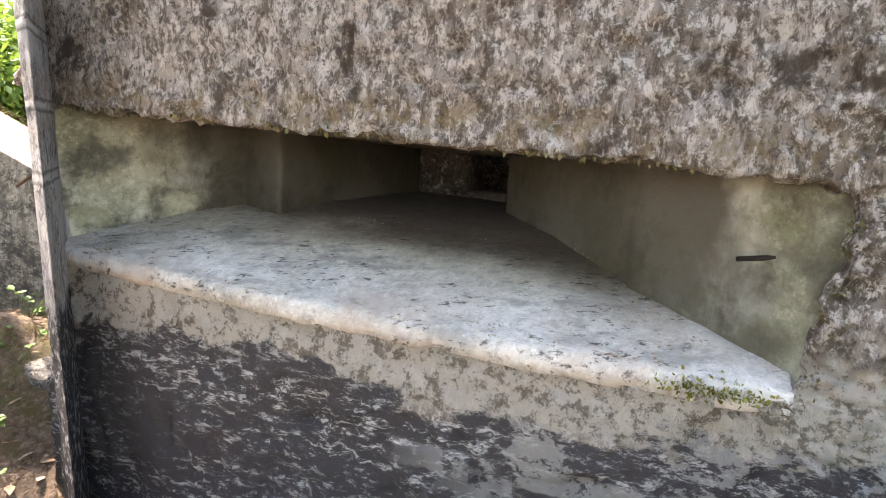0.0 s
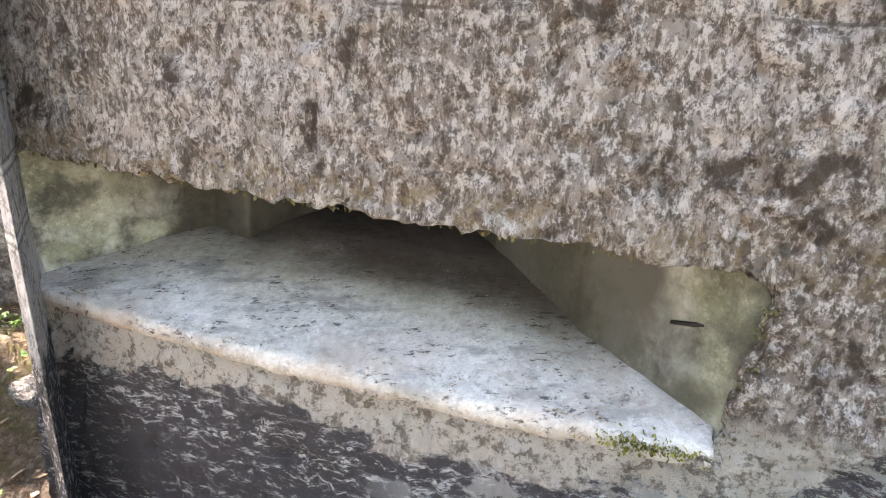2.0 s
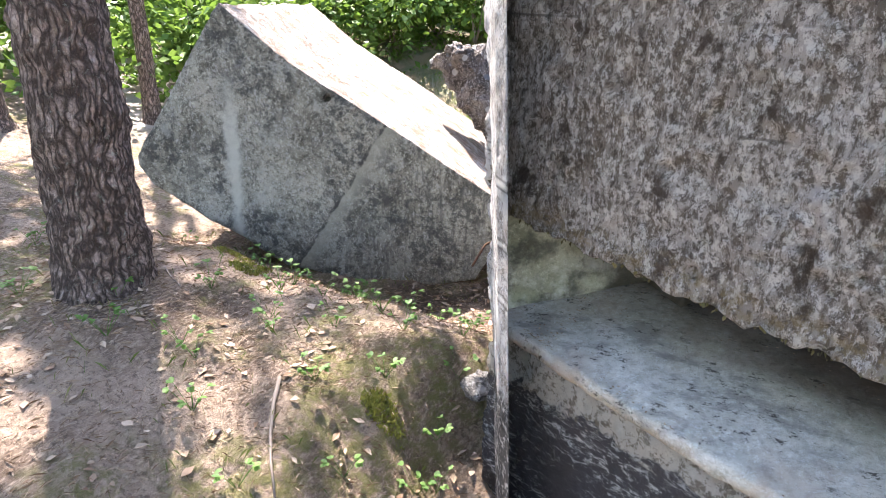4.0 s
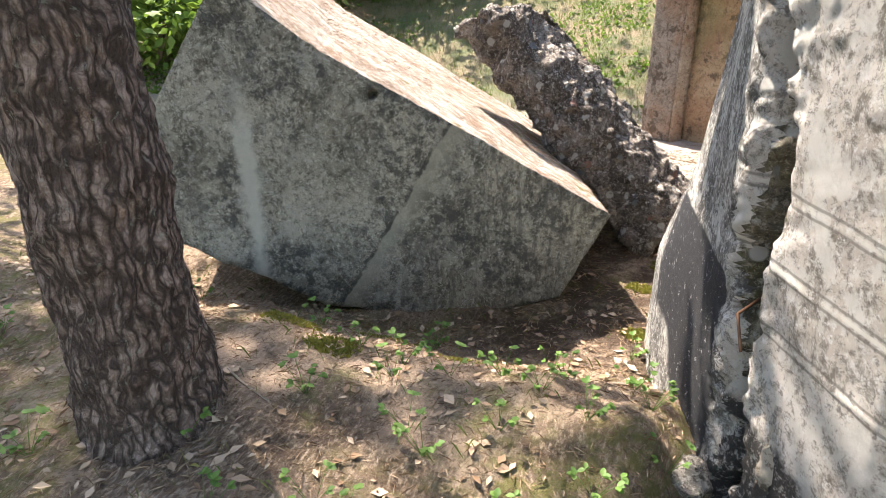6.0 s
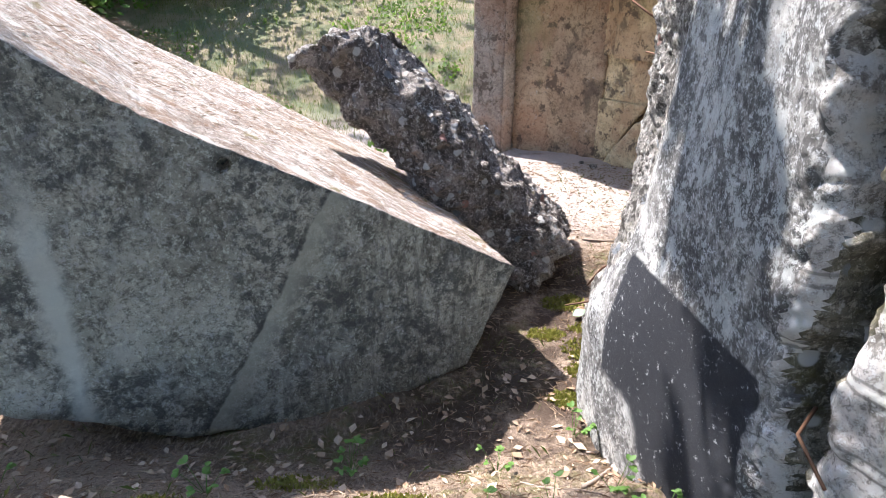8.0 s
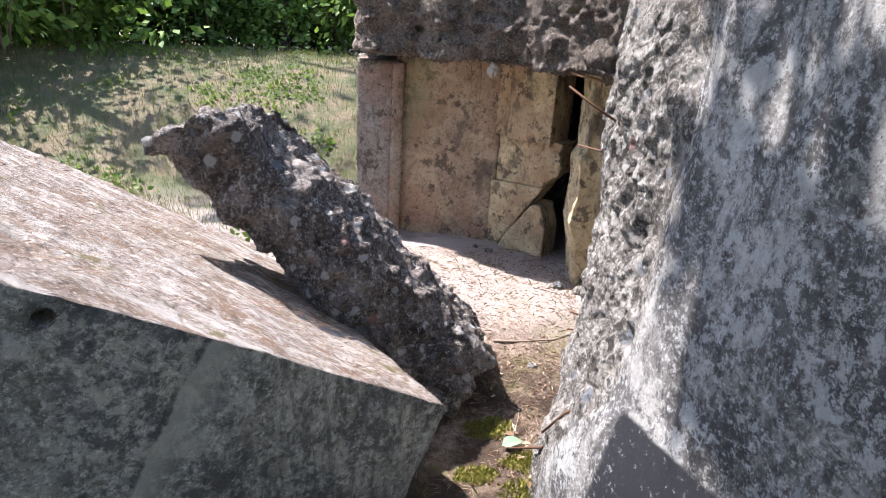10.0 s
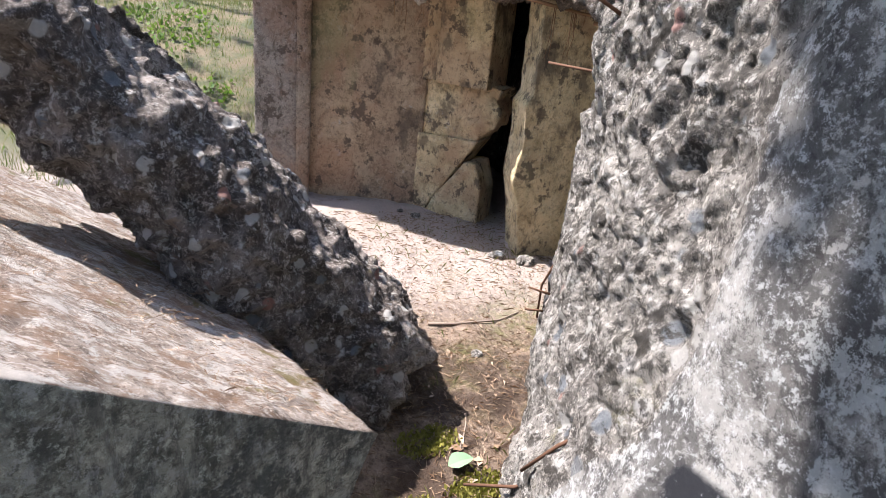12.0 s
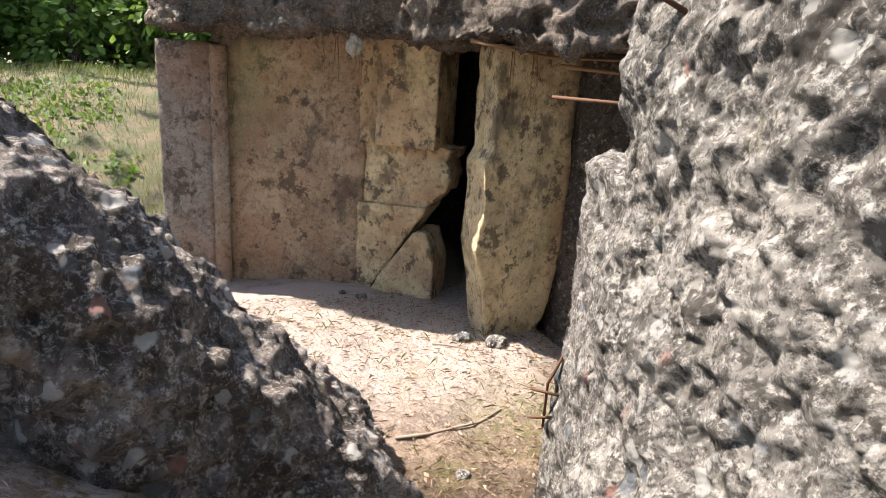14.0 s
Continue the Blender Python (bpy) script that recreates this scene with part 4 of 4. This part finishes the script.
def crown(bm, centre, size, count, leaf, rnd):
    cl = [Vector((rnd.gauss(0, 0.45) * size[0], rnd.gauss(0, 0.45) * size[1], rnd.gauss(0, 0.4) * size[2])) for _ in range(max(6, count // 60))]
    for _ in range(count):
        c = rnd.choice(cl)
        o = Vector((rnd.gauss(0, 1), rnd.gauss(0, 1), rnd.gauss(0, 0.6))) * 0.16 * max(size)
        leaf_card(bm, Vector(centre) + c + o, o + Vector((0, 0, -0.05)), leaf * rnd.uniform(0.6, 1.3), rnd)


def tree(name, x, y, r, h, seed, crown_z, crown_size, count, leaf, label, mat=MAT_FOREST, group="", sides=14, flare=1.5):
    z = ground_z(x, y) - 0.05
    ob = thing(name, (x, y, z), label, "tree", group)
    bm = bmesh.new()
    lx, ly = bent_trunk(bm, x, y, z, r, h, seed, sides, flare)
    rnd = random.Random(seed)
    top = Vector((x + lx * crown_z, y + ly * crown_z, z + crown_z))
    for k in range(7):
        a = rnd.uniform(0, 6.28)
        b = top + Vector((0, 0, rnd.uniform(-0.3, 0.4) * crown_size[2]))
        e = b + Vector((math.cos(a) * crown_size[0] * 0.8, math.sin(a) * crown_size[1] * 0.8, rnd.uniform(0, 0.5)))
        tube(bm, [b, b.lerp(e, 0.5) + Vector((0, 0, 0.1)), e], r * 0.25, r * 0.06)
    part("trunk", bm, MAT_BARK, ob, "", True)
    bm = bmesh.new()
    crown(bm, top, crown_size, count, leaf, rnd)
    part("crown", bm, mat, ob)
    return ob


# The unseen crown is widened to shade the ground before the firing wall.
pine = tree("pine_tree", -3.37, 1.70, 0.215, 13.0, 1, 10.0, (2.7, 2.5, 1.8), 4600, 0.3, "tall pine with scaly red-brown bark beside the block", sides=110, flare=1.2)


def add_shade_branch():
    """An added branch above the view that throws shade on the bunker's flank."""
    bm = bmesh.new()
    tube(bm, [(-3.39, 1.72, 5.6), (-3.6, 3.0, 5.6), (-3.70, 4.3, 5.3)], 0.05, 0.015)
    part("shade_branch", bm, MAT_BARK, pine)
    bm = bmesh.new()
    crown(bm, (-3.70, 4.12, 5.3), (0.60, 0.36, 0.4), 420, 0.17, random.Random(8))
    part("shade_branch_needles", bm, MAT_FOREST, pine)


add_shade_branch()
# The unseen crown is thickened to shade the ground left of the path.
tree("pine_tree", -9.3, 4.15, 0.19, 12.0, 3, 9.0, (2.0, 2.0, 1.8), 2400, 0.26, "slender pine further into the wood")
# Added tree: its high crown dapples the ground before the block.
tree("pine_tree", -8.9, 6.2, 0.12, 13.0, 7, 11.0, (1.5, 1.1, 0.8), 560, 0.2, "slender pine added behind the tilted block to dapple the ground")
tree("young_tree", -9.2, 4.95, 0.06, 7.0, 4, 5.2, (1.0, 1.0, 1.4), 1500, 0.14, "thin young tree with green leaves")
tree("young_tree", -2.9, 16.0, 0.09, 9.0, 6, 6.5, (1.4, 1.4, 1.8), 1500, 0.2, "pale thin trunk at the wood's edge")


# Added tree, set towards the sun so that its crown dapples the bank.
tree("pine_tree", -9.0, 13.8, 0.16, 13.0, 9, 10.0, (2.2, 2.0, 1.8), 380, 0.26, "tall pine added at the top of the bank to dapple it")
tree("pine_tree", -6.6, 15.6, 0.13, 13.0, 10, 10.5, (2.0, 2.0, 1.8), 300, 0.26, "tall dark pine at the top of the bank")


def build_forest():
    rnd = random.Random(5)
    kinds = []
    for i in range(3):
        kinds.append(tree("forest_tree", -15.0 + 6 * i, 23.0 + 2 * i, 0.10 + 0.04 * i, 12.0, 20 + i, 7.5, (2.4, 2.4, 3.2), 2600, 0.34, "tall forest tree with a green crown", group="forest trees"))
    bushes = []
    for i in range(3):
        x, y = -6.0 + 2.5 * i, 17.0 + i
        z = ground_z(x, y)
        ob = thing("bush", (x, y, z), "leafy green undergrowth bush", "bush", "undergrowth")
        for k in range(5):
            a = rnd.uniform(0, 6.28)
            bm = bmesh.new()
            tube(bm, [(x, y, z - 0.1), (x + 0.4 * math.cos(a), y + 0.4 * math.sin(a), z + 0.8), (x + 0.8 * math.cos(a), y + 0.8 * math.sin(a), z + 1.7)], 0.025, 0.008, 5)
            part("stem", bm, MAT_TWIG, ob)
        bm = bmesh.new()
        crown(bm, (x, y, z + 1.1), (1.7, 1.5, 1.3), 2600, 0.17, rnd)
        part("foliage", bm, MAT_FOREST, ob)
        bushes.append(ob)

    def scatter(src, x, y):
        copy_thing(src, pose(x, y, ground_z(x, y) - 0.03, 0, 0, rnd.uniform(0, 360)))

    for i in range(26):                    # the wood's edge behind the bank
        scatter(bushes[i % 3], -13 + i * 0.72 + rnd.uniform(-0.4, 0.4), 16.2 + rnd.uniform(-0.8, 3.2))
    for i in range(20):                    # and to the left of the path
        a = radians(110 + i * 4.2)
        r = rnd.uniform(9.5, 14)
        scatter(bushes[i % 3], -2 + r * math.cos(a), 2 + r * math.sin(a))
    for i in range(9):                     # slender trunks along the wood's edge
        scatter(kinds[i % 2], -14.5 + i * 1.4 + rnd.uniform(-0.4, 0.4), 19.5 + rnd.uniform(-0.8, 3.0))
    # Ring of trees, largely unseen, added to block the low sky.
    for i in range(44):
        a = radians(i * 360 / 44 + rnd.uniform(-3, 3))
        r = rnd.uniform(24, 30) if radians(80) < a < radians(190) else rnd.uniform(13, 19)
        scatter(kinds[i % 3], -1.5 + r * math.cos(a), 3 + r * math.sin(a))


build_forest()


# ---------------------------------------------------------------- small things
def on_ground(rnd, x0, x1, y0, y1):
    x, y = rnd.uniform(x0, x1), rnd.uniform(y0, y1)
    return x, y, ground_z(x, y)


def top_of_block(u, d):
    """A point of the block's sloping top; u in 0 to 1 from its high end, d behind the front edge."""
    a = S0 + SU * ((-3.92 + 3.275) / 0.912) + Vector((0, 0, 1.95))
    b = S0 + SU * ((-2.02 + 3.275) / 0.912) + Vector((0, 0, 0.61))
    p = a.lerp(b, u)
    p.z += 0.05 * math.sin(math.pi * u)
    return p + SN * d


def build_litter():
    rnd = random.Random(12)
    verts, faces = [], []

    def flake(p, s, w, lift):
        a = rnd.uniform(0, 6.28)
        dx, dy = math.cos(a), math.sin(a)
        t1, t2 = rnd.uniform(-lift, lift), rnd.uniform(0, lift)
        b = len(verts)
        verts.extend([(p[0] - dx * s, p[1] - dy * s, p[2] + t1), (p[0] - dy * w, p[1] + dx * w, p[2] + t2), (p[0] + dx * s, p[1] + dy * s, p[2] - t1 * 0.5), (p[0] + dy * w, p[1] - dx * w, p[2] + t2 * 0.5)])
        faces.append((b, b + 1, b + 2))
        faces.append((b, b + 2, b + 3))

    def sheet(name, mat, label):
        me = bpy.data.meshes.new(name)
        me.from_pydata([tuple(v) for v in verts], [], faces)
        me.materials.append(mat)
        tagged(new(name, me), label, "litter", kind="stuff")
        verts.clear(), faces.clear()

    for _ in range(12000):
        x, y, z = on_ground(rnd, -6.0, 1.2, 0.0, 7.4)
        if fbm(Vector((x, y, 0)), 1.3, 2) > -0.25 + rnd.uniform(-0.3, 0.3):
            s = (0.006 + 0.030 * rnd.random() ** 2.5) * (0.5 if y > 4.6 else 1.0)
            flake((x, y, z + 0.010), s, s * rnd.uniform(0.35, 0.7), 0.012)
    sheet("leaf_litter", MAT_LITTER, "dry pale and brown leaves strewn over the ground")
    for _ in range(42000):
        x, y, z = on_ground(rnd, -5.0, 0.8, 0.3, 7.4)
        flake((x, y, z + 0.008), rnd.uniform(0.012, 0.035), 0.0016, 0.008)
    for _ in range(5000):
        p = top_of_block(rnd.random() ** 0.8, rnd.uniform(0.0, 2.1))
        if fbm(p, 2.2, 3) > rnd.uniform(-0.5, 0.5):
            flake((p.x, p.y, p.z + 0.004), rnd.uniform(0.008, 0.022), 0.0011, 0.003)
    sheet("needle_litter", MAT_NEEDLE, "brown pine needles on ground and concrete")
    for _ in range(1500):
        p = front(rnd.uniform(0.1, 2.1), rnd.random() ** 2 * 0.6 + 0.01, 0)
        d = (p - F0).dot(FN)
        z = 0.772 + 0.27 * d + 0.03 - 0.06 * (p - F0).dot(FU) / 2.25
        s = rnd.uniform(0.002, 0.007)
        if fbm(p, 5.0, 2) > 0.0:
            flake((p.x, p.y, z), s, s * 0.6, 0.004)
    sheet("sill_crumbs", MAT_NEEDLE, "dark crumbs and needles on the sill")
    blades = 0
    while blades < 5200:
        x, y, z = on_ground(rnd, -5.5, 1.0, 0.0, 7.2)
        if fbm(Vector((x + 3, y + 1, 0)), 1.1, 3) < 0.05 and not (x > 0.2 and y < 2.2):
            if rnd.random() > 0.12:
                blades += 1
                continue
        a, h, w = rnd.uniform(0, 6.28), rnd.uniform(0.02, 0.07), rnd.uniform(0.001, 0.0022)
        lean = rnd.uniform(0.2, 0.9) * h
        dx, dy = math.cos(a), math.sin(a)
        b = len(verts)
        verts.extend([(x - dy * w, y + dx * w, z), (x + dy * w, y - dx * w, z), (x + dx * lean * 0.5, y + dy * lean * 0.5, z + h * 0.7), (x + dx * lean, y + dy * lean, z + h * 0.9)])
        faces.append((b, b + 1, b + 2))
        faces.append((b, b + 2, b + 3))
        blades += 1
    for _ in range(16000):                 # dry grass of the bank
        x, y, z = on_ground(rnd, -7.5, -1.6, 8.0, 14.0)
        a, h, w = rnd.uniform(0, 6.28), rnd.uniform(0.05, 0.16), 0.004
        dx, dy = math.cos(a), math.sin(a)
        b = len(verts)
        verts.extend([(x - dy * w, y + dx * w, z), (x + dy * w, y - dx * w, z), (x + dx * h * 0.6, y + dy * h * 0.6, z + h)])
        faces.append((b, b + 1, b + 2))
    sheet("grass", MAT_GRASS, "short green and dry grass")


build_litter()


def bank_herbs():
    """Low green herbs in drifts on the bank behind the block."""
    rnd = random.Random(64)
    bm = bmesh.new()
    made = 0
    while made < 9000:
        x, y = rnd.uniform(-11.0, -1.9), rnd.uniform(7.6, 14.5)
        if fbm(Vector((x, y, 5.0)), 0.55, 3) + 0.05 * (-x - 5.0) < rnd.uniform(0.0, 0.25):
            made += 0.2
            continue
        p = Vector((x, y, ground_z(x, y)))
        leaf_card(bm, p, Vector((rnd.gauss(0, 0.7), rnd.gauss(0, 0.7), 0.7)), rnd.uniform(0.03, 0.10), rnd)
        made += 1
    ob = part("bank_herbs", bm, MAT_FOREST, None, "low green herbs growing over the grassy bank")
    tagged(ob, category="undergrowth", kind="stuff")


bank_herbs()


def moss_pad(x, y, r, seed):
    rnd = random.Random(seed)
    bm = bmesh.new()
    for _ in range(900):
        a, q = rnd.uniform(0, 6.28), r * math.sqrt(rnd.random()) * (0.7 + 0.5 * rnd.random())
        px, py = x + q * math.cos(a), y + q * math.sin(a) * 0.7
        p = Vector((px, py, ground_z(px, py) - 0.004))
        leaf_card(bm, p, Vector((rnd.gauss(0, 0.4), rnd.gauss(0, 0.4), 1)), rnd.uniform(0.012, 0.03), rnd)
    ob = part("moss_patch", bm, MAT_MOSS, None, "cushion of yellow-green moss on the soil")
    tagged(ob, category="moss", group="moss patches", kind="stuff")


for k, (mx, my, mr) in enumerate([(-1.55, 4.05, 0.16), (-1.62, 3.85, 0.10), (-1.50, 4.30, 0.12), (-1.75, 3.6, 0.10), (-3.0, 2.9, 0.16), (-3.35, 2.55, 0.14), (-1.75, 1.9, 0.10), (-1.62, 4.60, 0.13), (-1.78, 4.25, 0.11), (-2.6, 2.75, 0.13), (-3.0, 2.35, 0.12)]):
    moss_pad(mx, my, mr, 40 + k)


def sill_moss():
    rnd = random.Random(77)
    bm = bmesh.new()
    for _ in range(700):
        u = rnd.gauss(2.10, 0.07)
        p = front(u, rnd.uniform(-0.02, 0.03), 0.705 + rnd.gauss(0, 0.012))
        leaf_card(bm, p, -FN + Vector((rnd.gauss(0, 0.3), rnd.gauss(0, 0.3), rnd.uniform(-0.6, 1))), rnd.uniform(0.008, 0.022), rnd)
    ob = part("moss_patch", bm, MAT_MOSS, None, "yellow-green moss tuft on the sill's edge")
    tagged(ob, category="moss", group="moss patches", kind="stuff")
    bm = bmesh.new()
    for _ in range(260):                   # moss and root threads under the lintel
        u = rnd.uniform(0.1, 2.0)
        p = front(u, rnd.uniform(0.0, 0.03), 1.258 - 0.035 * u + rnd.uniform(-0.006, 0.01))
        leaf_card(bm, p, Vector((rnd.gauss(0, 0.3), rnd.gauss(0, 0.3), -1)), rnd.uniform(0.006, 0.022), rnd)
    for _ in range(420):                   # dark cushions on the broken end of the slit
        z = rnd.uniform(0.76, 1.10)
        if fbm(Vector((z, 3.0, 1.0)), 14.0, 2) > -0.05:
            p = front(2.285 + 0.1 * (z - 0.75) + rnd.gauss(0, 0.012), rnd.uniform(-0.005, 0.02), z)
            leaf_card(bm, p, -FN + Vector((rnd.gauss(0, 0.5), rnd.gauss(0, 0.5), rnd.gauss(0, 0.5))), rnd.uniform(0.006, 0.018), rnd)
    ob = part("lintel_moss", bm, MAT_FRINGE, None, "brown-green moss fringe on the rim of the slit")
    tagged(ob, category="moss", kind="stuff")


sill_moss()


def seedling(seed):
    """A small broad-leaved plant: stem and a few leaves."""
    rnd = random.Random(seed)
    ob = thing("seedling", (0, 0, 0), "small green broad-leaved seedling on the forest floor", "plant", "seedlings")
    leaves = bmesh.new()
    for _ in range(rnd.randint(4, 7)):
        a = rnd.uniform(0, 6.28)
        h = rnd.uniform(0.05, 0.12)
        q = Vector((math.cos(a) * h * 0.7, math.sin(a) * h * 0.7, h))
        part("stalk", tube(bmesh.new(), [(0, 0, -0.01), q * 0.6, q], 0.0016, 0.001, 4), MAT_LEAF, ob)
        for _ in range(rnd.randint(4, 7)):
            b = a + rnd.uniform(-1.3, 1.3)
            d = Vector((math.cos(b), math.sin(b), rnd.uniform(-0.4, 0.5)))
            s = rnd.uniform(0.016, 0.034)
            side = Vector((-d.y, d.x, 0)).normalized()
            up = Vector((0, 0, 1))
            ring = [q, q + d * s * 0.3 + side * s * 0.32 + up * 0.003, q + d * s * 0.7 + side * s * 0.30 + up * 0.003, q + d * s, q + d * s * 0.7 - side * s * 0.30 + up * 0.003, q + d * s * 0.3 - side * s * 0.32 + up * 0.003]
            v = [leaves.verts.new(p) for p in ring]
            leaves.faces.new((v[0], v[1], v[2], v[3]))
            leaves.faces.new((v[0], v[3], v[4], v[5]))
    part("foliage", leaves, MAT_LEAF, ob)
    return ob


def plant_seedlings():
    rnd = random.Random(31)
    kinds = [seedling(60 + k) for k in range(4)]
    spots = [(-2.85, 2.45), (-2.7, 2.4), (-2.45, 2.35), (-2.3, 2.45), (-2.1, 2.4), (-1.95, 2.35), (-2.55, 2.0), (-2.9, 2.0), (-2.0, 2.6), (-1.75, 2.75), (-2.8, 3.15), (-2.85, 3.1), (-2.2, 3.1), (-1.7, 2.5),
             (-1.6, 2.35), (-1.55, 2.1), (-1.5, 1.9), (-1.55, 1.75), (-1.7, 1.6), (-2.3, 1.3), (-2.5, 1.5), (-2.9, 1.4), (-3.2, 1.6), (-3.6, 1.4), (-3.9, 1.2), (-1.75, 3.35), (-2.65, 2.3), (-1.85, 2.0), (-2.2, 2.1), (-2.4, 1.9),
             (-2.6, 1.6), (-3.3, 2.7), (-4.2, 2.9), (-4.6, 2.0), (-4.9, 2.6), (0.95, 1.0), (1.05, 1.1), (-3.1, 0.9), (-1.9, 1.2), (-2.05, 1.75)]
    for k, (x, y) in enumerate(spots):
        x, y = x + rnd.uniform(-0.05, 0.05), y + rnd.uniform(-0.05, 0.05)
        m = pose(x, y, ground_z(x, y), 0, 0, rnd.uniform(0, 360))
        if k < 4:
            kinds[k].matrix_basis = m
        else:
            copy_thing(kinds[k % 4], m)


plant_seedlings()


def stick(name, pts, r0, r1, mat, label, category, group=""):
    bm = bmesh.new()
    tube(bm, pts, r0, r1, 7)
    ob = part(name, bm, mat, None, label)
    return tagged(ob, category=category, group=group)


def ground_twig(x, y, a, n, r, bend=0.1):
    pts = []
    for k in range(5):
        f = k / 4 - 0.5
        px = x + math.cos(radians(a)) * n * f - math.sin(radians(a)) * bend * n * f * f * 2
        py = y + math.sin(radians(a)) * n * f + math.cos(radians(a)) * bend * n * f * f * 2
        pts.append((px, py, ground_z(px, py) + r * 0.8))
    stick("twig", pts, r, r * 0.5, MAT_TWIG, "dry grey-brown twig lying on the ground", "twig", "twigs")


for x, y, a, n, r in [(-2.35, 3.12, 8, 0.36, 0.005), (-1.95, 2.85, -35, 0.34, 0.006), (-1.72, 3.0, 55, 0.40, 0.010), (-1.6, 3.25, 20, 0.30, 0.006), (-1.0, 5.55, 8, 0.62, 0.009), (-2.0, 1.45, -50, 0.55, 0.010),
                      (-2.7, 2.75, 30, 0.25, 0.004), (-1.45, 4.6, 60, 0.3, 0.005), (-3.1, 1.9, -20, 0.35, 0.006), (-0.6, 6.3, -30, 0.3, 0.005), (0.86, 1.06, -15, 0.34, 0.006), (0.80, 0.98, 30, 0.26, 0.004), (0.95, 1.02, 65, 0.22, 0.005), (0.90, 0.94, -40, 0.30, 0.004)]:
    ground_twig(x, y, a, n, r)

# rusty rods and roots of the broken flank
RODS = [[(-1.52, 3.66, 0.70), (-1.66, 3.80, 0.52), (-1.74, 3.96, 0.40)], [(-1.56, 3.62, 0.86), (-1.66, 3.64, 0.80), (-1.70, 3.72, 0.66)], [(-1.40, 2.36, 1.06), (-1.47, 2.30, 1.02), (-1.46, 2.16, 0.97)],
        [(-1.30, 4.20, 1.78), (-1.42, 4.30, 1.86), (-1.50, 4.36, 1.92)], [(-0.98, 4.82, 0.80), (-1.03, 4.87, 0.60), (-1.02, 4.88, 0.42)],
        [(-0.98, 4.83, 0.56), (-1.08, 4.90, 0.575)], [(-0.98, 4.84, 0.47), (-1.08, 4.90, 0.46)], [(-1.15, 4.45, 1.60), (-1.26, 4.72, 1.60)]]
for pts in RODS:
    stick("rebar", pts, 0.006, 0.005, MAT_RUST, "rusty reinforcing rod sticking out of broken concrete", "rebar", "rods")
for pts in [[(-0.62, 6.38, 1.80), (-0.3, 6.1, 1.74), (0.3, 5.8, 1.76)], [(-0.3, 6.0, 1.70), (0.1, 5.85, 1.68), (0.5, 5.75, 1.66)]]:
    stick("root", pts, 0.012, 0.008, MAT_ROOT, "brown root along the broken roof edge", "root", "roots")


stick("iron_stub", [front(2.23, 0.105, 1.004), front(2.17, 0.135, 0.990), front(2.12, 0.165, 0.978)], 0.007, 0.006, MAT_IRON, "black iron stub set in the cheek of the slit", "iron stub")


def hanging_roots():
    rnd = random.Random(91)
    for cx, cy, n in ((0.15, 5.85, 14), (-0.35, 6.2, 8), (-1.1, 7.1, 5)):
        bm = bmesh.new()
        for _ in range(n):
            x, y, h = cx + rnd.uniform(-0.14, 0.14), cy + rnd.uniform(-0.1, 0.1), rnd.uniform(0.06, 0.26)
            tube(bm, [(x, y, 1.78), (x + rnd.uniform(-0.02, 0.02), y, 1.72 - h * 0.5), (x + rnd.uniform(-0.03, 0.03), y, 1.70 - h)], 0.0035, 0.001, 4)
        ob = part("root_tuft", bm, MAT_ROOT, None, "tuft of thin orange roots hanging from the roof")
        tagged(ob, category="root", group="root tufts", kind="stuff")


hanging_roots()


def stone(x, y, r, seed, z=None, label="small broken piece of concrete on the ground"):
    bm = bmesh.new()
    bmesh.ops.create_icosphere(bm, subdivisions=3, radius=r)
    for v in bm.verts:
        v.co.z *= 0.65
        v.co += v.normal * r * 0.35 * fbm(v.co / r + Vector((seed, 0, 0)), 1.3, 3)
        v.co += Vector((x, y, (ground_z(x, y) if z is None else z) + r * 0.25))
    ob = part("concrete_lump", bm, MAT_BROKEN, None, label, False)
    tagged(ob, category="rubble", group="rubble")


for k, (x, y, r) in enumerate([(-1.50, 2.38, 0.09), (-0.32, 6.30, 0.07), (-0.50, 6.42, 0.05), (-0.85, 7.30, 0.04), (-1.62, 3.55, 0.06), (-0.95, 7.42, 0.03), (-1.15, 5.2, 0.03), (-0.75, 5.0, 0.05)]):
    stone(x, y, r, 3.0 * k)


def fallen_leaf():
    """The broad pale green leaf on the moss."""
    x, y = -1.53, 4.42
    z = ground_z(x, y) + 0.03
    bm = bmesh.new()
    n = 9
    for sgn in (1, -1):
        prev = None
        for k in range(n):
            f = k / (n - 1)
            w = 0.045 * math.sin(math.pi * f ** 0.8) * (1 + 0.12 * math.sin(9 * f))
            c = Vector((x - 0.06 + 0.12 * f, y + 0.02 * f, z + 0.008 * math.sin(3 * f)))
            e = c + Vector((0.0, sgn * w, 0.012 * w / 0.045))
            pair = (bm.verts.new(c), bm.verts.new(e))
            if prev:
                bm.faces.new((prev[0], pair[0], pair[1], prev[1]))
            prev = pair
    ob = part("fallen_leaf", bm, plain("pale_leaf", (0.17, 0.29, 0.16), (0.20, 0.32, 0.18), 40, 0.6), None, "broad pale green leaf fallen on the moss")
    tagged(ob, category="leaf")


fallen_leaf()
